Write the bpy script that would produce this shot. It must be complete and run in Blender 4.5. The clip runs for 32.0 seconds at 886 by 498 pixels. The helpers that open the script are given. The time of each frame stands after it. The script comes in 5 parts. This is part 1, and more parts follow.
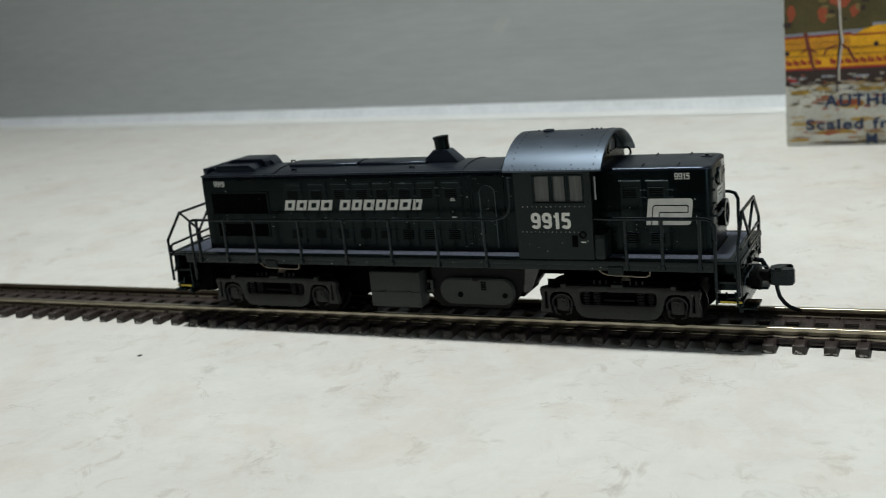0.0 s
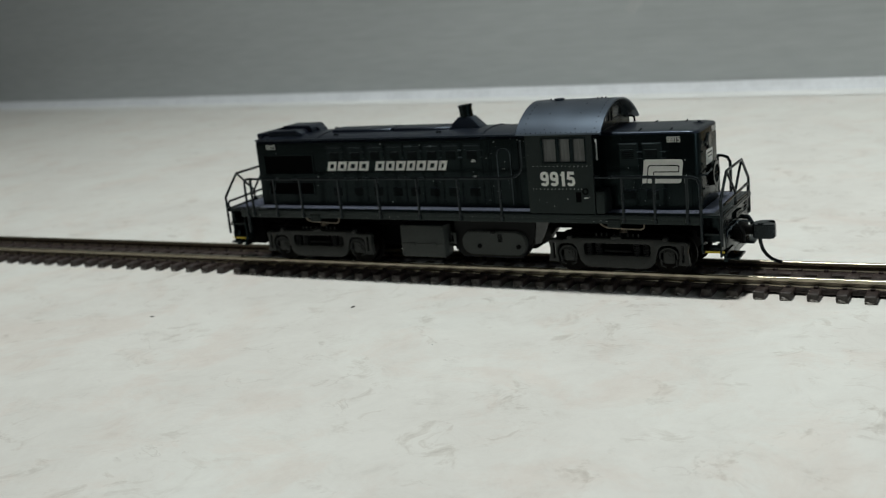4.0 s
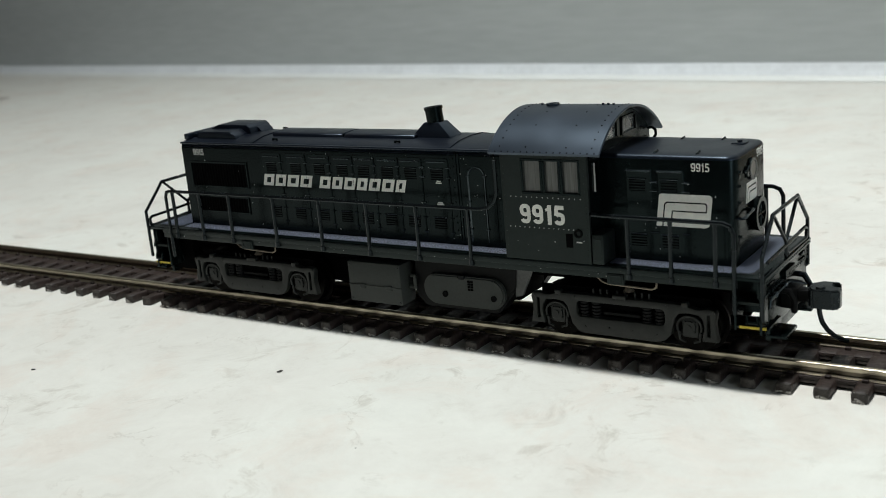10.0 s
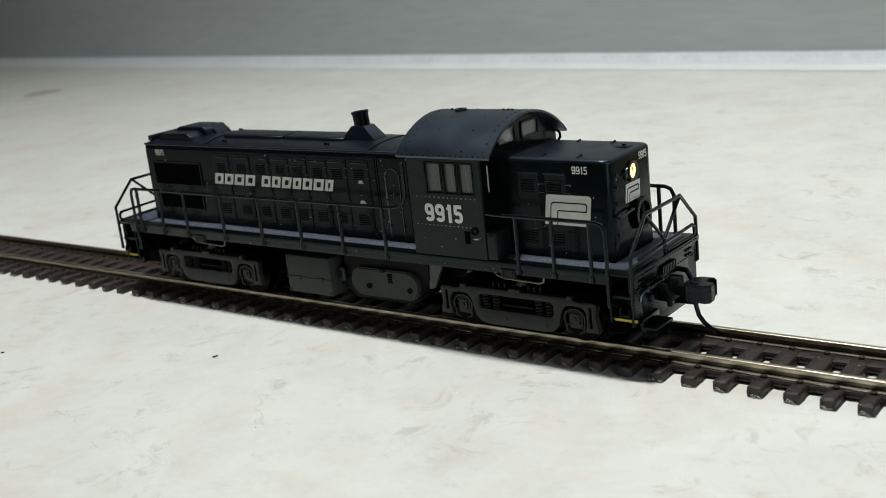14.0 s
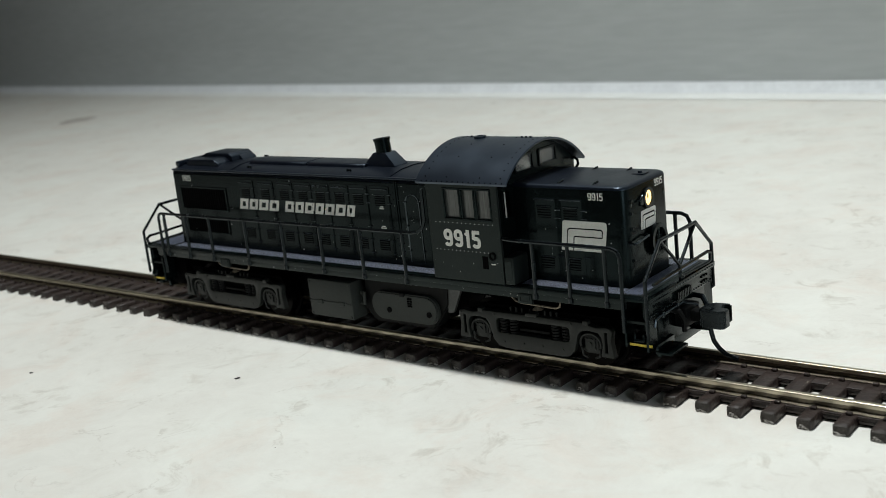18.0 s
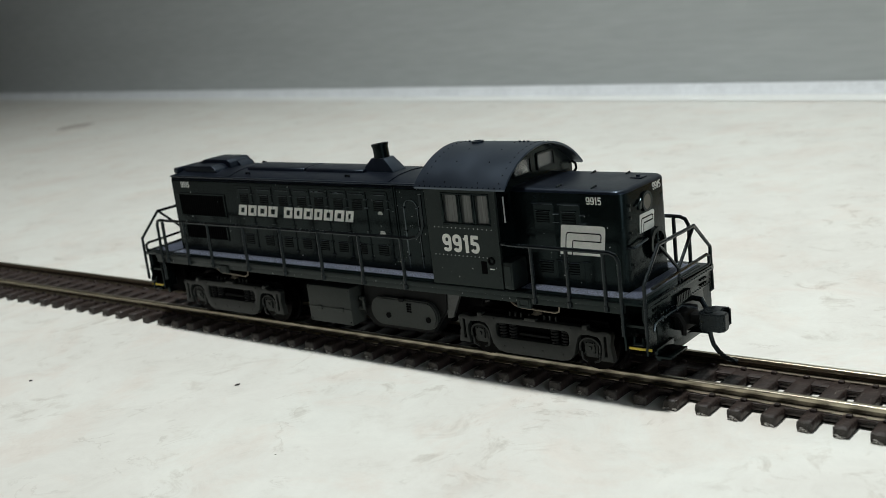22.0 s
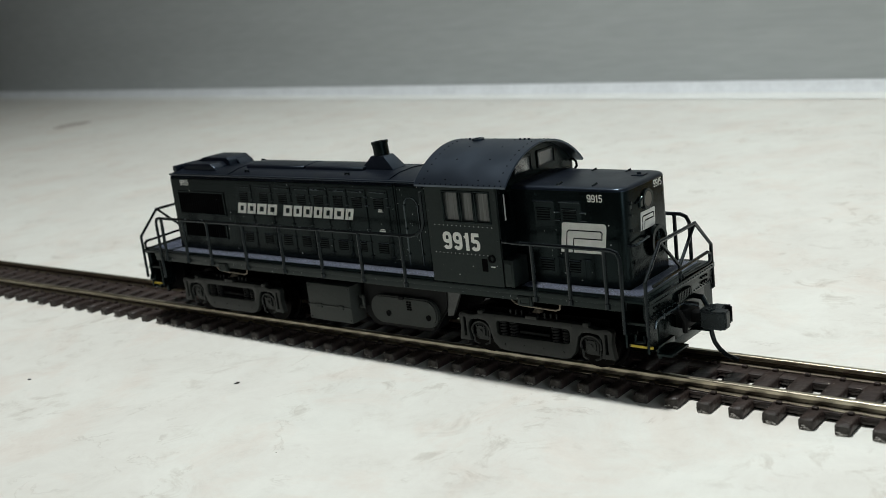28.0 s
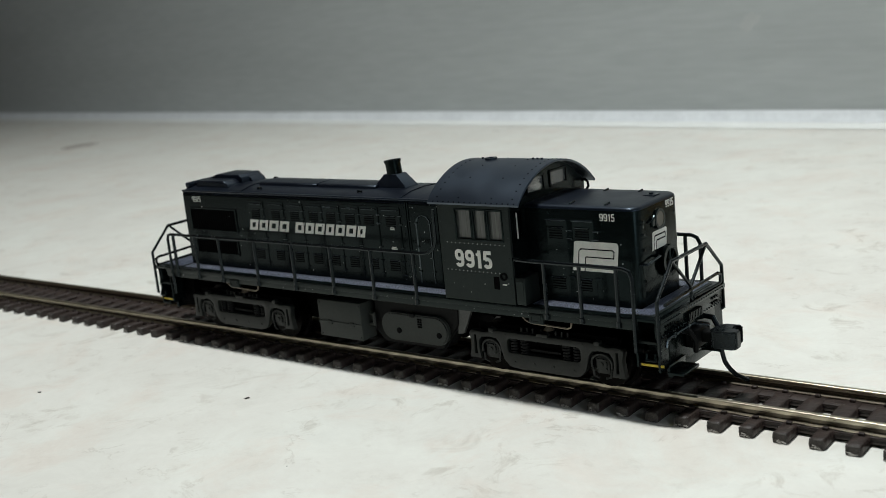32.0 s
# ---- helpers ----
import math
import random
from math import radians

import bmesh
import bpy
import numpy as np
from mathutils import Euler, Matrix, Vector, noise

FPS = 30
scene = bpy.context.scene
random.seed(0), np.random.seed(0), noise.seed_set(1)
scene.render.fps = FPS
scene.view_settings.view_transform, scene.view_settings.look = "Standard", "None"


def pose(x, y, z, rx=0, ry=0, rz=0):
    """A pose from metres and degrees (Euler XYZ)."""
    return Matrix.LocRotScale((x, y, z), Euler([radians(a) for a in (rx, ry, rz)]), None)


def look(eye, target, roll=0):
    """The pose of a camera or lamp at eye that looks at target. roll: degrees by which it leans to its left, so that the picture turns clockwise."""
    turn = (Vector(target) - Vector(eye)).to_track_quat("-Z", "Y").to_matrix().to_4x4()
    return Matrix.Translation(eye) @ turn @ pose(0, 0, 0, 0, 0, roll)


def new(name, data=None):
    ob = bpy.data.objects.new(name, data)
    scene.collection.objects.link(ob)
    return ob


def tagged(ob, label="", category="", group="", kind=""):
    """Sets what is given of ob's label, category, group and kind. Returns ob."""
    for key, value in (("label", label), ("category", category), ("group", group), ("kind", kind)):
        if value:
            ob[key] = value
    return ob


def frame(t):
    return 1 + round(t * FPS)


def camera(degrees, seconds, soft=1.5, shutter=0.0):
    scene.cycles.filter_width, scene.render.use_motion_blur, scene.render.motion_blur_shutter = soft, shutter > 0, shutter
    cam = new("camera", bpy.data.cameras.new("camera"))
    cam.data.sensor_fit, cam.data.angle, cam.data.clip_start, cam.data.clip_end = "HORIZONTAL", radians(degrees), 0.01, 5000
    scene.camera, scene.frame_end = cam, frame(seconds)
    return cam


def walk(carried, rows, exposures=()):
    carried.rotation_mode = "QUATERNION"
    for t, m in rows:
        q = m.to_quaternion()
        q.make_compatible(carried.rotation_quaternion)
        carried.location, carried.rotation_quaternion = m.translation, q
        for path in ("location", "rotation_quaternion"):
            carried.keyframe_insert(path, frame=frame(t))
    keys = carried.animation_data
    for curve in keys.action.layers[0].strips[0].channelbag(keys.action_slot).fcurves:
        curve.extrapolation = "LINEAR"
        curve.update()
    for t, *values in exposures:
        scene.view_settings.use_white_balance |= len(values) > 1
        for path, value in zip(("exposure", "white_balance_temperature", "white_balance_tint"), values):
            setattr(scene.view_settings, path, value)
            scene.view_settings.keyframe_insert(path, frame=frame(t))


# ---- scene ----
MM = 0.001

# camera: seconds, place in millimetres, then yaw, pitch and roll in degrees
EYES = [
    (0.0, 108.96, -157.27, 54.41, 25.69, -13.61, -5.72),
    (0.5, 107.25, -156.73, 53.27, 25.60, -13.64, -5.93),
    (1.0, 104.87, -158.05, 52.93, 25.97, -13.46, -6.11),
    (1.5, 102.59, -160.79, 52.81, 27.08, -13.28, -6.20),
    (2.0, 99.84, -163.31, 51.54, 27.95, -13.21, -6.15),
    (2.5, 97.19, -165.90, 51.76, 28.31, -13.32, -6.12),
    (4.5, 91.63, -173.99, 53.28, 30.36, -13.48, -6.16),
    (5.0, 94.99, -166.50, 54.51, 30.83, -11.75, -6.56),
    (5.5, 89.64, -156.46, 52.10, 31.65, -10.51, -5.03),
    (6.0, 82.20, -136.81, 50.21, 31.43, -12.59, -3.59),
    (6.5, 81.99, -131.43, 50.58, 32.42, -13.17, -4.00),
    (7.0, 82.11, -124.69, 49.95, 32.72, -13.43, -3.73),
    (7.5, 82.77, -122.68, 50.89, 33.68, -14.09, -4.48),
    (8.0, 82.31, -121.25, 51.97, 33.78, -15.29, -5.53),
    (8.5, 82.38, -121.68, 50.87, 33.78, -15.41, -4.59),
    (9.0, 82.18, -122.81, 49.75, 33.82, -15.19, -3.74),
    (9.5, 82.33, -122.86, 50.22, 34.00, -15.24, -4.15),
    (10.0, 82.90, -122.91, 50.77, 34.29, -15.10, -5.18),
    (10.5, 82.85, -123.81, 50.48, 34.61, -15.36, -4.88),
    (11.0, 83.08, -123.90, 50.71, 34.75, -15.32, -5.13),
    (11.5, 83.07, -123.96, 50.78, 34.74, -15.46, -5.11),
    (12.0, 83.24, -123.57, 51.12, 34.63, -15.49, -5.41),
    (12.5, 83.43, -122.99, 51.30, 34.10, -15.25, -5.49),
    (13.0, 92.13, -119.52, 52.60, 33.65, -15.49, -4.93),
    (13.5, 103.31, -113.28, 53.14, 33.71, -15.40, -6.32),
    (14.0, 106.37, -118.38, 53.12, 38.55, -15.60, -6.25),
    (14.5, 108.96, -115.69, 53.47, 38.76, -15.78, -6.59),
    (16.5, 108.74, -117.01, 53.58, 39.06, -14.76, -6.61),
    (17.0, 108.93, -117.06, 53.60, 39.32, -14.42, -6.66),
    (17.5, 108.87, -117.89, 53.22, 39.34, -14.22, -6.37),
    (18.0, 109.01, -119.22, 53.08, 40.01, -13.96, -6.25),
    (18.5, 108.81, -119.18, 53.27, 40.01, -14.00, -6.48),
    (19.0, 108.94, -118.70, 53.37, 40.08, -14.12, -6.56),
    (19.5, 109.00, -118.66, 53.63, 39.95, -14.14, -6.74),
    (20.0, 108.84, -118.76, 53.38, 39.84, -14.06, -6.64),
    (20.5, 108.72, -118.77, 53.46, 39.69, -14.15, -6.64),
    (21.0, 108.98, -118.65, 53.59, 39.78, -14.13, -6.76),
    (21.5, 109.05, -119.18, 53.41, 39.87, -14.04, -6.59),
    (22.0, 109.02, -119.14, 53.40, 39.94, -13.83, -6.67),
    (22.5, 108.95, -119.06, 53.61, 39.96, -13.80, -6.81),
    (23.0, 109.14, -118.70, 53.93, 39.98, -13.91, -7.08),
    (23.5, 108.85, -119.13, 53.48, 39.83, -13.98, -6.80),
    (24.0, 108.82, -118.89, 53.56, 39.73, -14.07, -6.86),
    (24.5, 108.70, -118.85, 53.16, 39.75, -14.21, -6.55),
    (25.0, 108.73, -118.99, 53.28, 39.63, -14.16, -6.65),
    (25.5, 108.67, -119.04, 53.25, 39.62, -14.16, -6.65),
    (27.5, 108.60, -119.28, 53.38, 39.74, -13.99, -6.71),
    (28.0, 108.44, -119.24, 53.27, 39.77, -13.92, -6.67),
    (28.5, 108.51, -119.18, 53.21, 39.85, -13.88, -6.64),
    (29.0, 108.46, -119.27, 53.31, 39.75, -13.84, -6.69),
    (29.5, 108.18, -119.65, 53.05, 39.63, -13.67, -6.47),
    (30.0, 108.14, -119.44, 52.99, 39.55, -13.45, -6.46),
    (30.5, 107.66, -120.31, 52.36, 39.37, -13.11, -5.99),
    (31.0, 107.64, -121.17, 51.65, 39.46, -12.75, -5.35),
    (31.5, 107.81, -121.46, 52.06, 39.52, -12.52, -5.65),
    (32.0, 107.99, -121.21, 52.22, 39.67, -12.44, -5.84),
]


def eye(x, y, z, yaw, pitch, roll):
    return pose(x * MM, y * MM, z * MM, 90 + pitch, 0, yaw) @ pose(0, 0, 0, 0, 0, roll)


cam = camera(43.8, 32.0, soft=0.6, shutter=0.5)
cam.data.dof.use_dof = True
cam.data.dof.focus_distance = 0.145
cam.data.dof.aperture_fstop = 54.0
walk(cam, [(t, eye(*row)) for t, *row in EYES], exposures=[(0.0, -0.18), (2.5, -0.16), (4.5, -0.30), (5.0, -0.29), (5.5, -0.1), (6.0, 0.08), (13.0, 0.08), (14.0, 0.0), (32.0, 0.0)])

# ---- light ----
world = bpy.data.worlds.new("room_air")
world.use_nodes = True
world.node_tree.nodes["Background"].inputs[0].default_value = (0.75, 0.85, 1.0, 1)
world.node_tree.nodes["Background"].inputs[1].default_value = 0.008
scene.world = world


def area_lamp(name, eye_at, target, size, watts, colour, spread=180):
    data = bpy.data.lights.new(name, "AREA")
    data.shape, data.size, data.size_y = "RECTANGLE", size[0], size[1]
    data.energy, data.color, data.spread = watts, colour, radians(spread)
    ob = new(name, data)
    ob.matrix_world = look(eye_at, target)
    return ob


area_lamp("ceiling_lamp", (-0.055, -0.004, 0.80), (0.07, 0.05, 0.0), (0.05, 0.05), 2.92, (0.938, 0.97, 0.965), 122)
area_lamp("window_light", (1.36, -0.45, 0.45), (0.0, 0.0, 0.05), (0.8, 0.8), 5.4, (0.80, 0.91, 1.0))

# ---- materials ----
def material(name, colour, rough=0.5, metal=0.0, vary=0.15, scale=300.0, bump=0.0, bump_scale=900.0, spec=0.5, tint=None, second=None, second_amount=0.5, stretch=None):
    """A surface with colour variation at two scales, uneven gloss and fine relief."""
    m = bpy.data.materials.new(name)
    m.use_nodes = True
    t = m.node_tree
    b = t.nodes["Principled BSDF"]
    b.inputs["Metallic"].default_value = metal
    b.inputs["Specular IOR Level"].default_value = spec
    if tint:
        b.inputs["Specular Tint"].default_value = (*tint, 1)
    co = t.nodes.new("ShaderNodeTexCoord")
    coarse = t.nodes.new("ShaderNodeTexNoise")
    coarse.inputs["Scale"].default_value, coarse.inputs["Detail"].default_value = scale, 4
    fine = t.nodes.new("ShaderNodeTexNoise")
    fine.inputs["Scale"].default_value, fine.inputs["Detail"].default_value = scale * 9, 3
    where = co.outputs["Object"]
    if stretch:
        mapping = t.nodes.new("ShaderNodeMapping")
        mapping.inputs["Scale"].default_value = stretch
        t.links.new(where, mapping.inputs["Vector"])
        where = mapping.outputs["Vector"]
    t.links.new(where, coarse.inputs["Vector"])
    t.links.new(where, fine.inputs["Vector"])
    both = t.nodes.new("ShaderNodeMath")
    both.operation = "MULTIPLY_ADD"
    t.links.new(fine.outputs["Fac"], both.inputs[0])
    both.inputs[1].default_value = 0.5
    half = t.nodes.new("ShaderNodeMath")
    half.operation = "MULTIPLY"
    half.inputs[1].default_value = 0.5
    t.links.new(coarse.outputs["Fac"], half.inputs[0])
    t.links.new(half.outputs[0], both.inputs[2])
    ramp = t.nodes.new("ShaderNodeValToRGB")
    other = second or colour
    ramp.color_ramp.elements[0].position, ramp.color_ramp.elements[1].position = 0.5 - 0.25 * second_amount, 0.5 + 0.35 * second_amount
    ramp.color_ramp.elements[0].color = (*[c * (1 - vary) for c in colour], 1)
    ramp.color_ramp.elements[1].color = (*[min(1, c * (1 + vary)) for c in other], 1)
    t.links.new(both.outputs[0], ramp.inputs["Fac"])
    t.links.new(ramp.outputs["Color"], b.inputs["Base Color"])
    gloss = t.nodes.new("ShaderNodeMapRange")
    gloss.inputs["To Min"].default_value, gloss.inputs["To Max"].default_value = max(0.02, rough - 0.08), min(1, rough + 0.1)
    t.links.new(coarse.outputs["Fac"], gloss.inputs["Value"])
    t.links.new(gloss.outputs[0], b.inputs["Roughness"])
    if bump:
        grain = t.nodes.new("ShaderNodeTexNoise")
        grain.inputs["Scale"].default_value, grain.inputs["Detail"].default_value = bump_scale, 2
        t.links.new(co.outputs["Object"], grain.inputs["Vector"])
        relief = t.nodes.new("ShaderNodeBump")
        relief.inputs["Strength"].default_value, relief.inputs["Distance"].default_value = bump, 0.0001
        t.links.new(grain.outputs["Fac"], relief.inputs["Height"])
        t.links.new(relief.outputs["Normal"], b.inputs["Normal"])
    return m


def laminate():
    """Cream worktop with soft pinkish and grey clouds and thin broken veins."""
    m = bpy.data.materials.new("cream_marbled_laminate")
    m.use_nodes = True
    t = m.node_tree
    b = t.nodes["Principled BSDF"]
    co = t.nodes.new("ShaderNodeTexCoord")

    def noise_at(scale, detail, rough=0.55, warp=0.0):
        n = t.nodes.new("ShaderNodeTexNoise")
        n.inputs["Scale"].default_value, n.inputs["Detail"].default_value = scale, detail
        n.inputs["Roughness"].default_value, n.inputs["Distortion"].default_value = rough, warp
        t.links.new(co.outputs["Object"], n.inputs["Vector"])
        return n.outputs["Fac"]

    def ramp(value, stops):
        r = t.nodes.new("ShaderNodeValToRGB")
        while len(r.color_ramp.elements) < len(stops):
            r.color_ramp.elements.new(0.5)
        for e, (p, c) in zip(r.color_ramp.elements, stops):
            e.position, e.color = p, (*c, 1)
        t.links.new(value, r.inputs["Fac"])
        return r.outputs["Color"]

    def mix(kind, fac, a, c):
        n = t.nodes.new("ShaderNodeMix")
        n.data_type, n.blend_type = "RGBA", kind
        n.inputs["Factor"].default_value = fac
        t.links.new(a, n.inputs["A"])
        t.links.new(c, n.inputs["B"])
        return n.outputs["Result"]

    def masked(shade, mask):
        n = t.nodes.new("ShaderNodeMix")
        n.data_type = "RGBA"
        t.links.new(mask, n.inputs["Factor"])
        t.links.new(shade, n.inputs["A"])
        n.inputs["B"].default_value = (1, 1, 1, 1)
        return n.outputs["Result"]

    base = ramp(noise_at(24, 4, 0.55, 0.3), [(0.36, (0.705, 0.697, 0.642)), (0.47, (0.730, 0.724, 0.668)), (0.60, (0.748, 0.752, 0.694)), (0.70, (0.722, 0.728, 0.674))])
    pink = ramp(noise_at(52, 8, 0.70, 0.5), [(0.50, (1, 1, 1)), (0.60, (0.98, 0.94, 0.925)), (0.70, (0.94, 0.885, 0.865))])
    mottle = ramp(noise_at(105, 9, 0.80, 0.5), [(0.40, (1.03, 1.03, 1.03)), (0.47, (1, 1, 1)), (0.56, (0.97, 0.962, 0.958)), (0.66, (0.89, 0.877, 0.868))])
    dab = masked(ramp(noise_at(150, 7, 0.70, 1.0), [(0.55, (1, 1, 1)), (0.60, (0.90, 0.885, 0.87)), (0.71, (0.70, 0.675, 0.65))]), ramp(noise_at(38, 4, 0.6), [(0.47, (1, 1, 1)), (0.58, (0, 0, 0))]))
    streak = ramp(noise_at(85, 5, 0.6, 1.0), [(0.470, (1, 1, 1)), (0.490, (0.88, 0.86, 0.84)), (0.5, (0.66, 0.63, 0.60)), (0.512, (1, 1, 1))])
    streak = masked(masked(streak, ramp(noise_at(140, 3, 0.5), [(0.52, (1, 1, 1)), (0.58, (0, 0, 0))])), ramp(noise_at(46, 4, 0.6), [(0.42, (0, 0, 0)), (0.52, (1, 1, 1))]))
    colour = mix("MULTIPLY", 0.9, base, pink)
    colour = mix("MULTIPLY", 0.85, colour, mottle)
    colour = mix("MULTIPLY", 0.95, colour, dab)
    t.links.new(mix("MULTIPLY", 0.5, colour, streak), b.inputs["Base Color"])
    b.inputs["Roughness"].default_value = 0.42
    b.inputs["Specular IOR Level"].default_value = 0.35
    relief = t.nodes.new("ShaderNodeBump")
    relief.inputs["Strength"].default_value, relief.inputs["Distance"].default_value = 0.12, 0.0001
    t.links.new(noise_at(700, 2), relief.inputs["Height"])
    t.links.new(relief.outputs["Normal"], b.inputs["Normal"])
    return m


PAINT = material("satin_black_paint", (0.0024, 0.0040, 0.0039), 0.22, vary=0.35, scale=250, bump=0.16, bump_scale=2500, spec=0.19, tint=(0.68, 0.96, 0.98))
EDGE_PAINT = material("glossy_black_edge_paint", (0.0030, 0.0042, 0.0060), 0.24, vary=0.3, scale=300, bump=0.12, bump_scale=2500, spec=1.0, tint=(0.75, 0.92, 1.0))
WIRE_PAINT = material("black_wire_paint", (0.0030, 0.0042, 0.0050), 0.25, vary=0.2, scale=400, bump=0.1, bump_scale=2500, spec=0.3, tint=(0.80, 0.95, 1.0))
# Deep black for small fittings, and for louvre shade painted on closed blocks.
LOUVRE = material("deep_black_and_recess_shade", (0.0012, 0.0016, 0.0018), 0.6, vary=0.3, scale=500, spec=0.05)
# Blue sheen of the overhead light is put into the next two paints.
ROOF_SHEEN = material("black_roof_blue_sheen", (0.0022, 0.0032, 0.0072), 0.36, vary=0.25, scale=250, bump=0.04, bump_scale=2500, spec=1.0, tint=(0.62, 0.80, 1.0))
HOOD_SHEEN = material("black_hood_blue_sheen", (0.0022, 0.0032, 0.0068), 0.34, vary=0.3, scale=250, bump=0.14, bump_scale=2500, spec=0.55, tint=(0.62, 0.80, 1.0))
CAB_PAINT = material("matt_green_black_plastic", (0.0104, 0.0128, 0.0120), 0.40, vary=0.18, scale=250, bump=0.18, bump_scale=2500, spec=0.25, tint=(0.8, 1.0, 0.98))
FRAME_PAINT = material("matt_black_underframe", (0.0050, 0.0054, 0.0054), 0.55, spec=0.12, vary=0.25, scale=300, bump=0.2, bump_scale=1800)
GREY_PLASTIC = material("dark_grey_truck_plastic", (0.0150, 0.0170, 0.0150), 0.36, spec=0.25, vary=0.22, scale=350, bump=0.25, bump_scale=1500)
BOX_PLASTIC = material("mid_grey_plastic", (0.037, 0.0412, 0.0376), 0.5, spec=0.2, vary=0.10, scale=350, bump=0.3, bump_scale=1500)
# Dead black puts the shade of gaps and recesses into the colour.
DARK = material("dead_black_recess_shade", (0.0012, 0.0012, 0.0014), 0.8, vary=0.2, spec=0.04)
WHITE = material("off_white_print", (0.74, 0.74, 0.69), 0.45, vary=0.10, scale=900)
STEEL = material("blackened_wheel_steel", (0.007, 0.0065, 0.006), 0.5, metal=1.0, vary=0.2)
ROD = material("worn_brown_metal", (0.20, 0.17, 0.13), 0.4, metal=0.6, vary=0.3, scale=600)
PALE = material("pale_grey_plastic", (0.055, 0.058, 0.055), 0.4, vary=0.3, scale=300)
YELLOW = material("yellow_step_edge", (0.55, 0.42, 0.03), 0.5, vary=0.15)
RAIL = material("tarnished_nickel_silver", (0.46, 0.40, 0.295), 0.31, metal=1.0, vary=0.18, scale=500, second=(0.60, 0.55, 0.43), second_amount=0.8, stretch=(0.06, 1.0, 1.0))
RAIL_SIDE = material("darkened_rail_web", (0.14, 0.12, 0.092), 0.32, metal=1.0, vary=0.3, scale=400)
TIE = material("brown_black_plastic", (0.0130, 0.0082, 0.0066), 0.45, vary=0.4, scale=900, bump=1.0, bump_scale=1900, spec=0.4, second=(0.040, 0.0275, 0.023), second_amount=0.75)
TIE_END = material("paler_grey_sleeper_end", (0.030, 0.026, 0.023), 0.6, vary=0.45, scale=1200, bump=1.0, bump_scale=3000, spec=0.2, second=(0.085, 0.076, 0.068), second_amount=0.7)
CHIP = material("pale_sprue_scar", (0.34, 0.32, 0.29), 0.7, vary=0.4, scale=1500, bump=0.8, bump_scale=4000)
WALL = material("grey_wall_paint", (0.422, 0.450, 0.448), 0.6, vary=0.08, scale=22, bump=0.15, bump_scale=260, stretch=(0.3, 1.0, 2.5))
CAULK = material("white_sealant", (0.78, 0.81, 0.83), 0.5, vary=0.08, scale=60)
WALL_HIGHLIGHT = material("pale_worktop_highlight", (0.775, 0.790, 0.757), 0.42, vary=0.05, scale=60)
PLASTER = material("pale_plaster", (0.30, 0.30, 0.29), 0.8, vary=0.05, scale=8)
FLOORING = material("grey_floor_tile", (0.30, 0.29, 0.27), 0.6, vary=0.1, scale=12)
DIM_WALL = material("brown_unseen_wall", (0.16, 0.12, 0.09), 0.8, vary=0.05, scale=8)
# Streaks of reflected and passing light are put into the pane colour.
STREAKED_PANE = material("grey_light_streaked_pane", (0.022, 0.0250, 0.0235), 0.2, vary=0.5, scale=110, spec=0.7, second=(0.082, 0.088, 0.082), second_amount=1.0, stretch=(7.0, 1.0, 0.25))
# Rivet heads are pale because their specular glint is put into the colour.
RIVET = material("glint_rivet_head", (0.42, 0.43, 0.42), 0.5, vary=0.3, scale=900)
DUST_AND_EDGE = material("white_dust_and_lit_edge", (0.42, 0.43, 0.42), 0.8, vary=0.2)
STAIN = material("brown_stain", (0.42, 0.38, 0.34), 0.5, vary=0.12, scale=220)
SCUFF = material("pale_wall_scuff", (0.452, 0.474, 0.468), 0.55, vary=0.06, scale=200)
CRUMB = material("brown_black_crumb", (0.020, 0.016, 0.013), 0.6)
LAMINATE = laminate()


def glass_material(name, colour, rough, ior):
    m = bpy.data.materials.new(name)
    m.use_nodes = True
    b = m.node_tree.nodes["Principled BSDF"]
    b.inputs["Base Color"].default_value = (*colour, 1)
    b.inputs["Roughness"].default_value = rough
    b.inputs["Transmission Weight"].default_value = 1.0 if ior < 1.3 else 0.7
    b.inputs["IOR"].default_value = ior
    return m


def lamp_material(name, colour, strength):
    m = bpy.data.materials.new(name)
    m.use_nodes = True
    b = m.node_tree.nodes["Principled BSDF"]
    b.inputs["Base Color"].default_value = (*colour, 1)
    b.inputs["Emission Color"].default_value = (*colour, 1)
    b.inputs["Emission Strength"].default_value = strength
    return m


def tread_material():
    """Walkway grit: fine pale grains on dark blue-grey."""
    m = bpy.data.materials.new("gritty_blue_grey_walkway")
    m.use_nodes = True
    t = m.node_tree
    b = t.nodes["Principled BSDF"]
    co = t.nodes.new("ShaderNodeTexCoord")
    n = t.nodes.new("ShaderNodeTexNoise")
    n.inputs["Scale"].default_value, n.inputs["Detail"].default_value, n.inputs["Roughness"].default_value = 5000, 2, 0.7
    t.links.new(co.outputs["Object"], n.inputs["Vector"])
    r = t.nodes.new("ShaderNodeValToRGB")
    r.color_ramp.elements[0].position, r.color_ramp.elements[0].color = 0.47, (0.008, 0.010, 0.016, 1)
    r.color_ramp.elements[1].position, r.color_ramp.elements[1].color = 0.62, (0.22, 0.25, 0.34, 1)
    t.links.new(n.outputs["Fac"], r.inputs["Fac"])
    t.links.new(r.outputs["Color"], b.inputs["Base Color"])
    b.inputs["Roughness"].default_value = 0.4
    relief = t.nodes.new("ShaderNodeBump")
    relief.inputs["Strength"].default_value, relief.inputs["Distance"].default_value = 1.0, 0.0002
    t.links.new(n.outputs["Fac"], relief.inputs["Height"])
    t.links.new(relief.outputs["Normal"], b.inputs["Normal"])
    return m


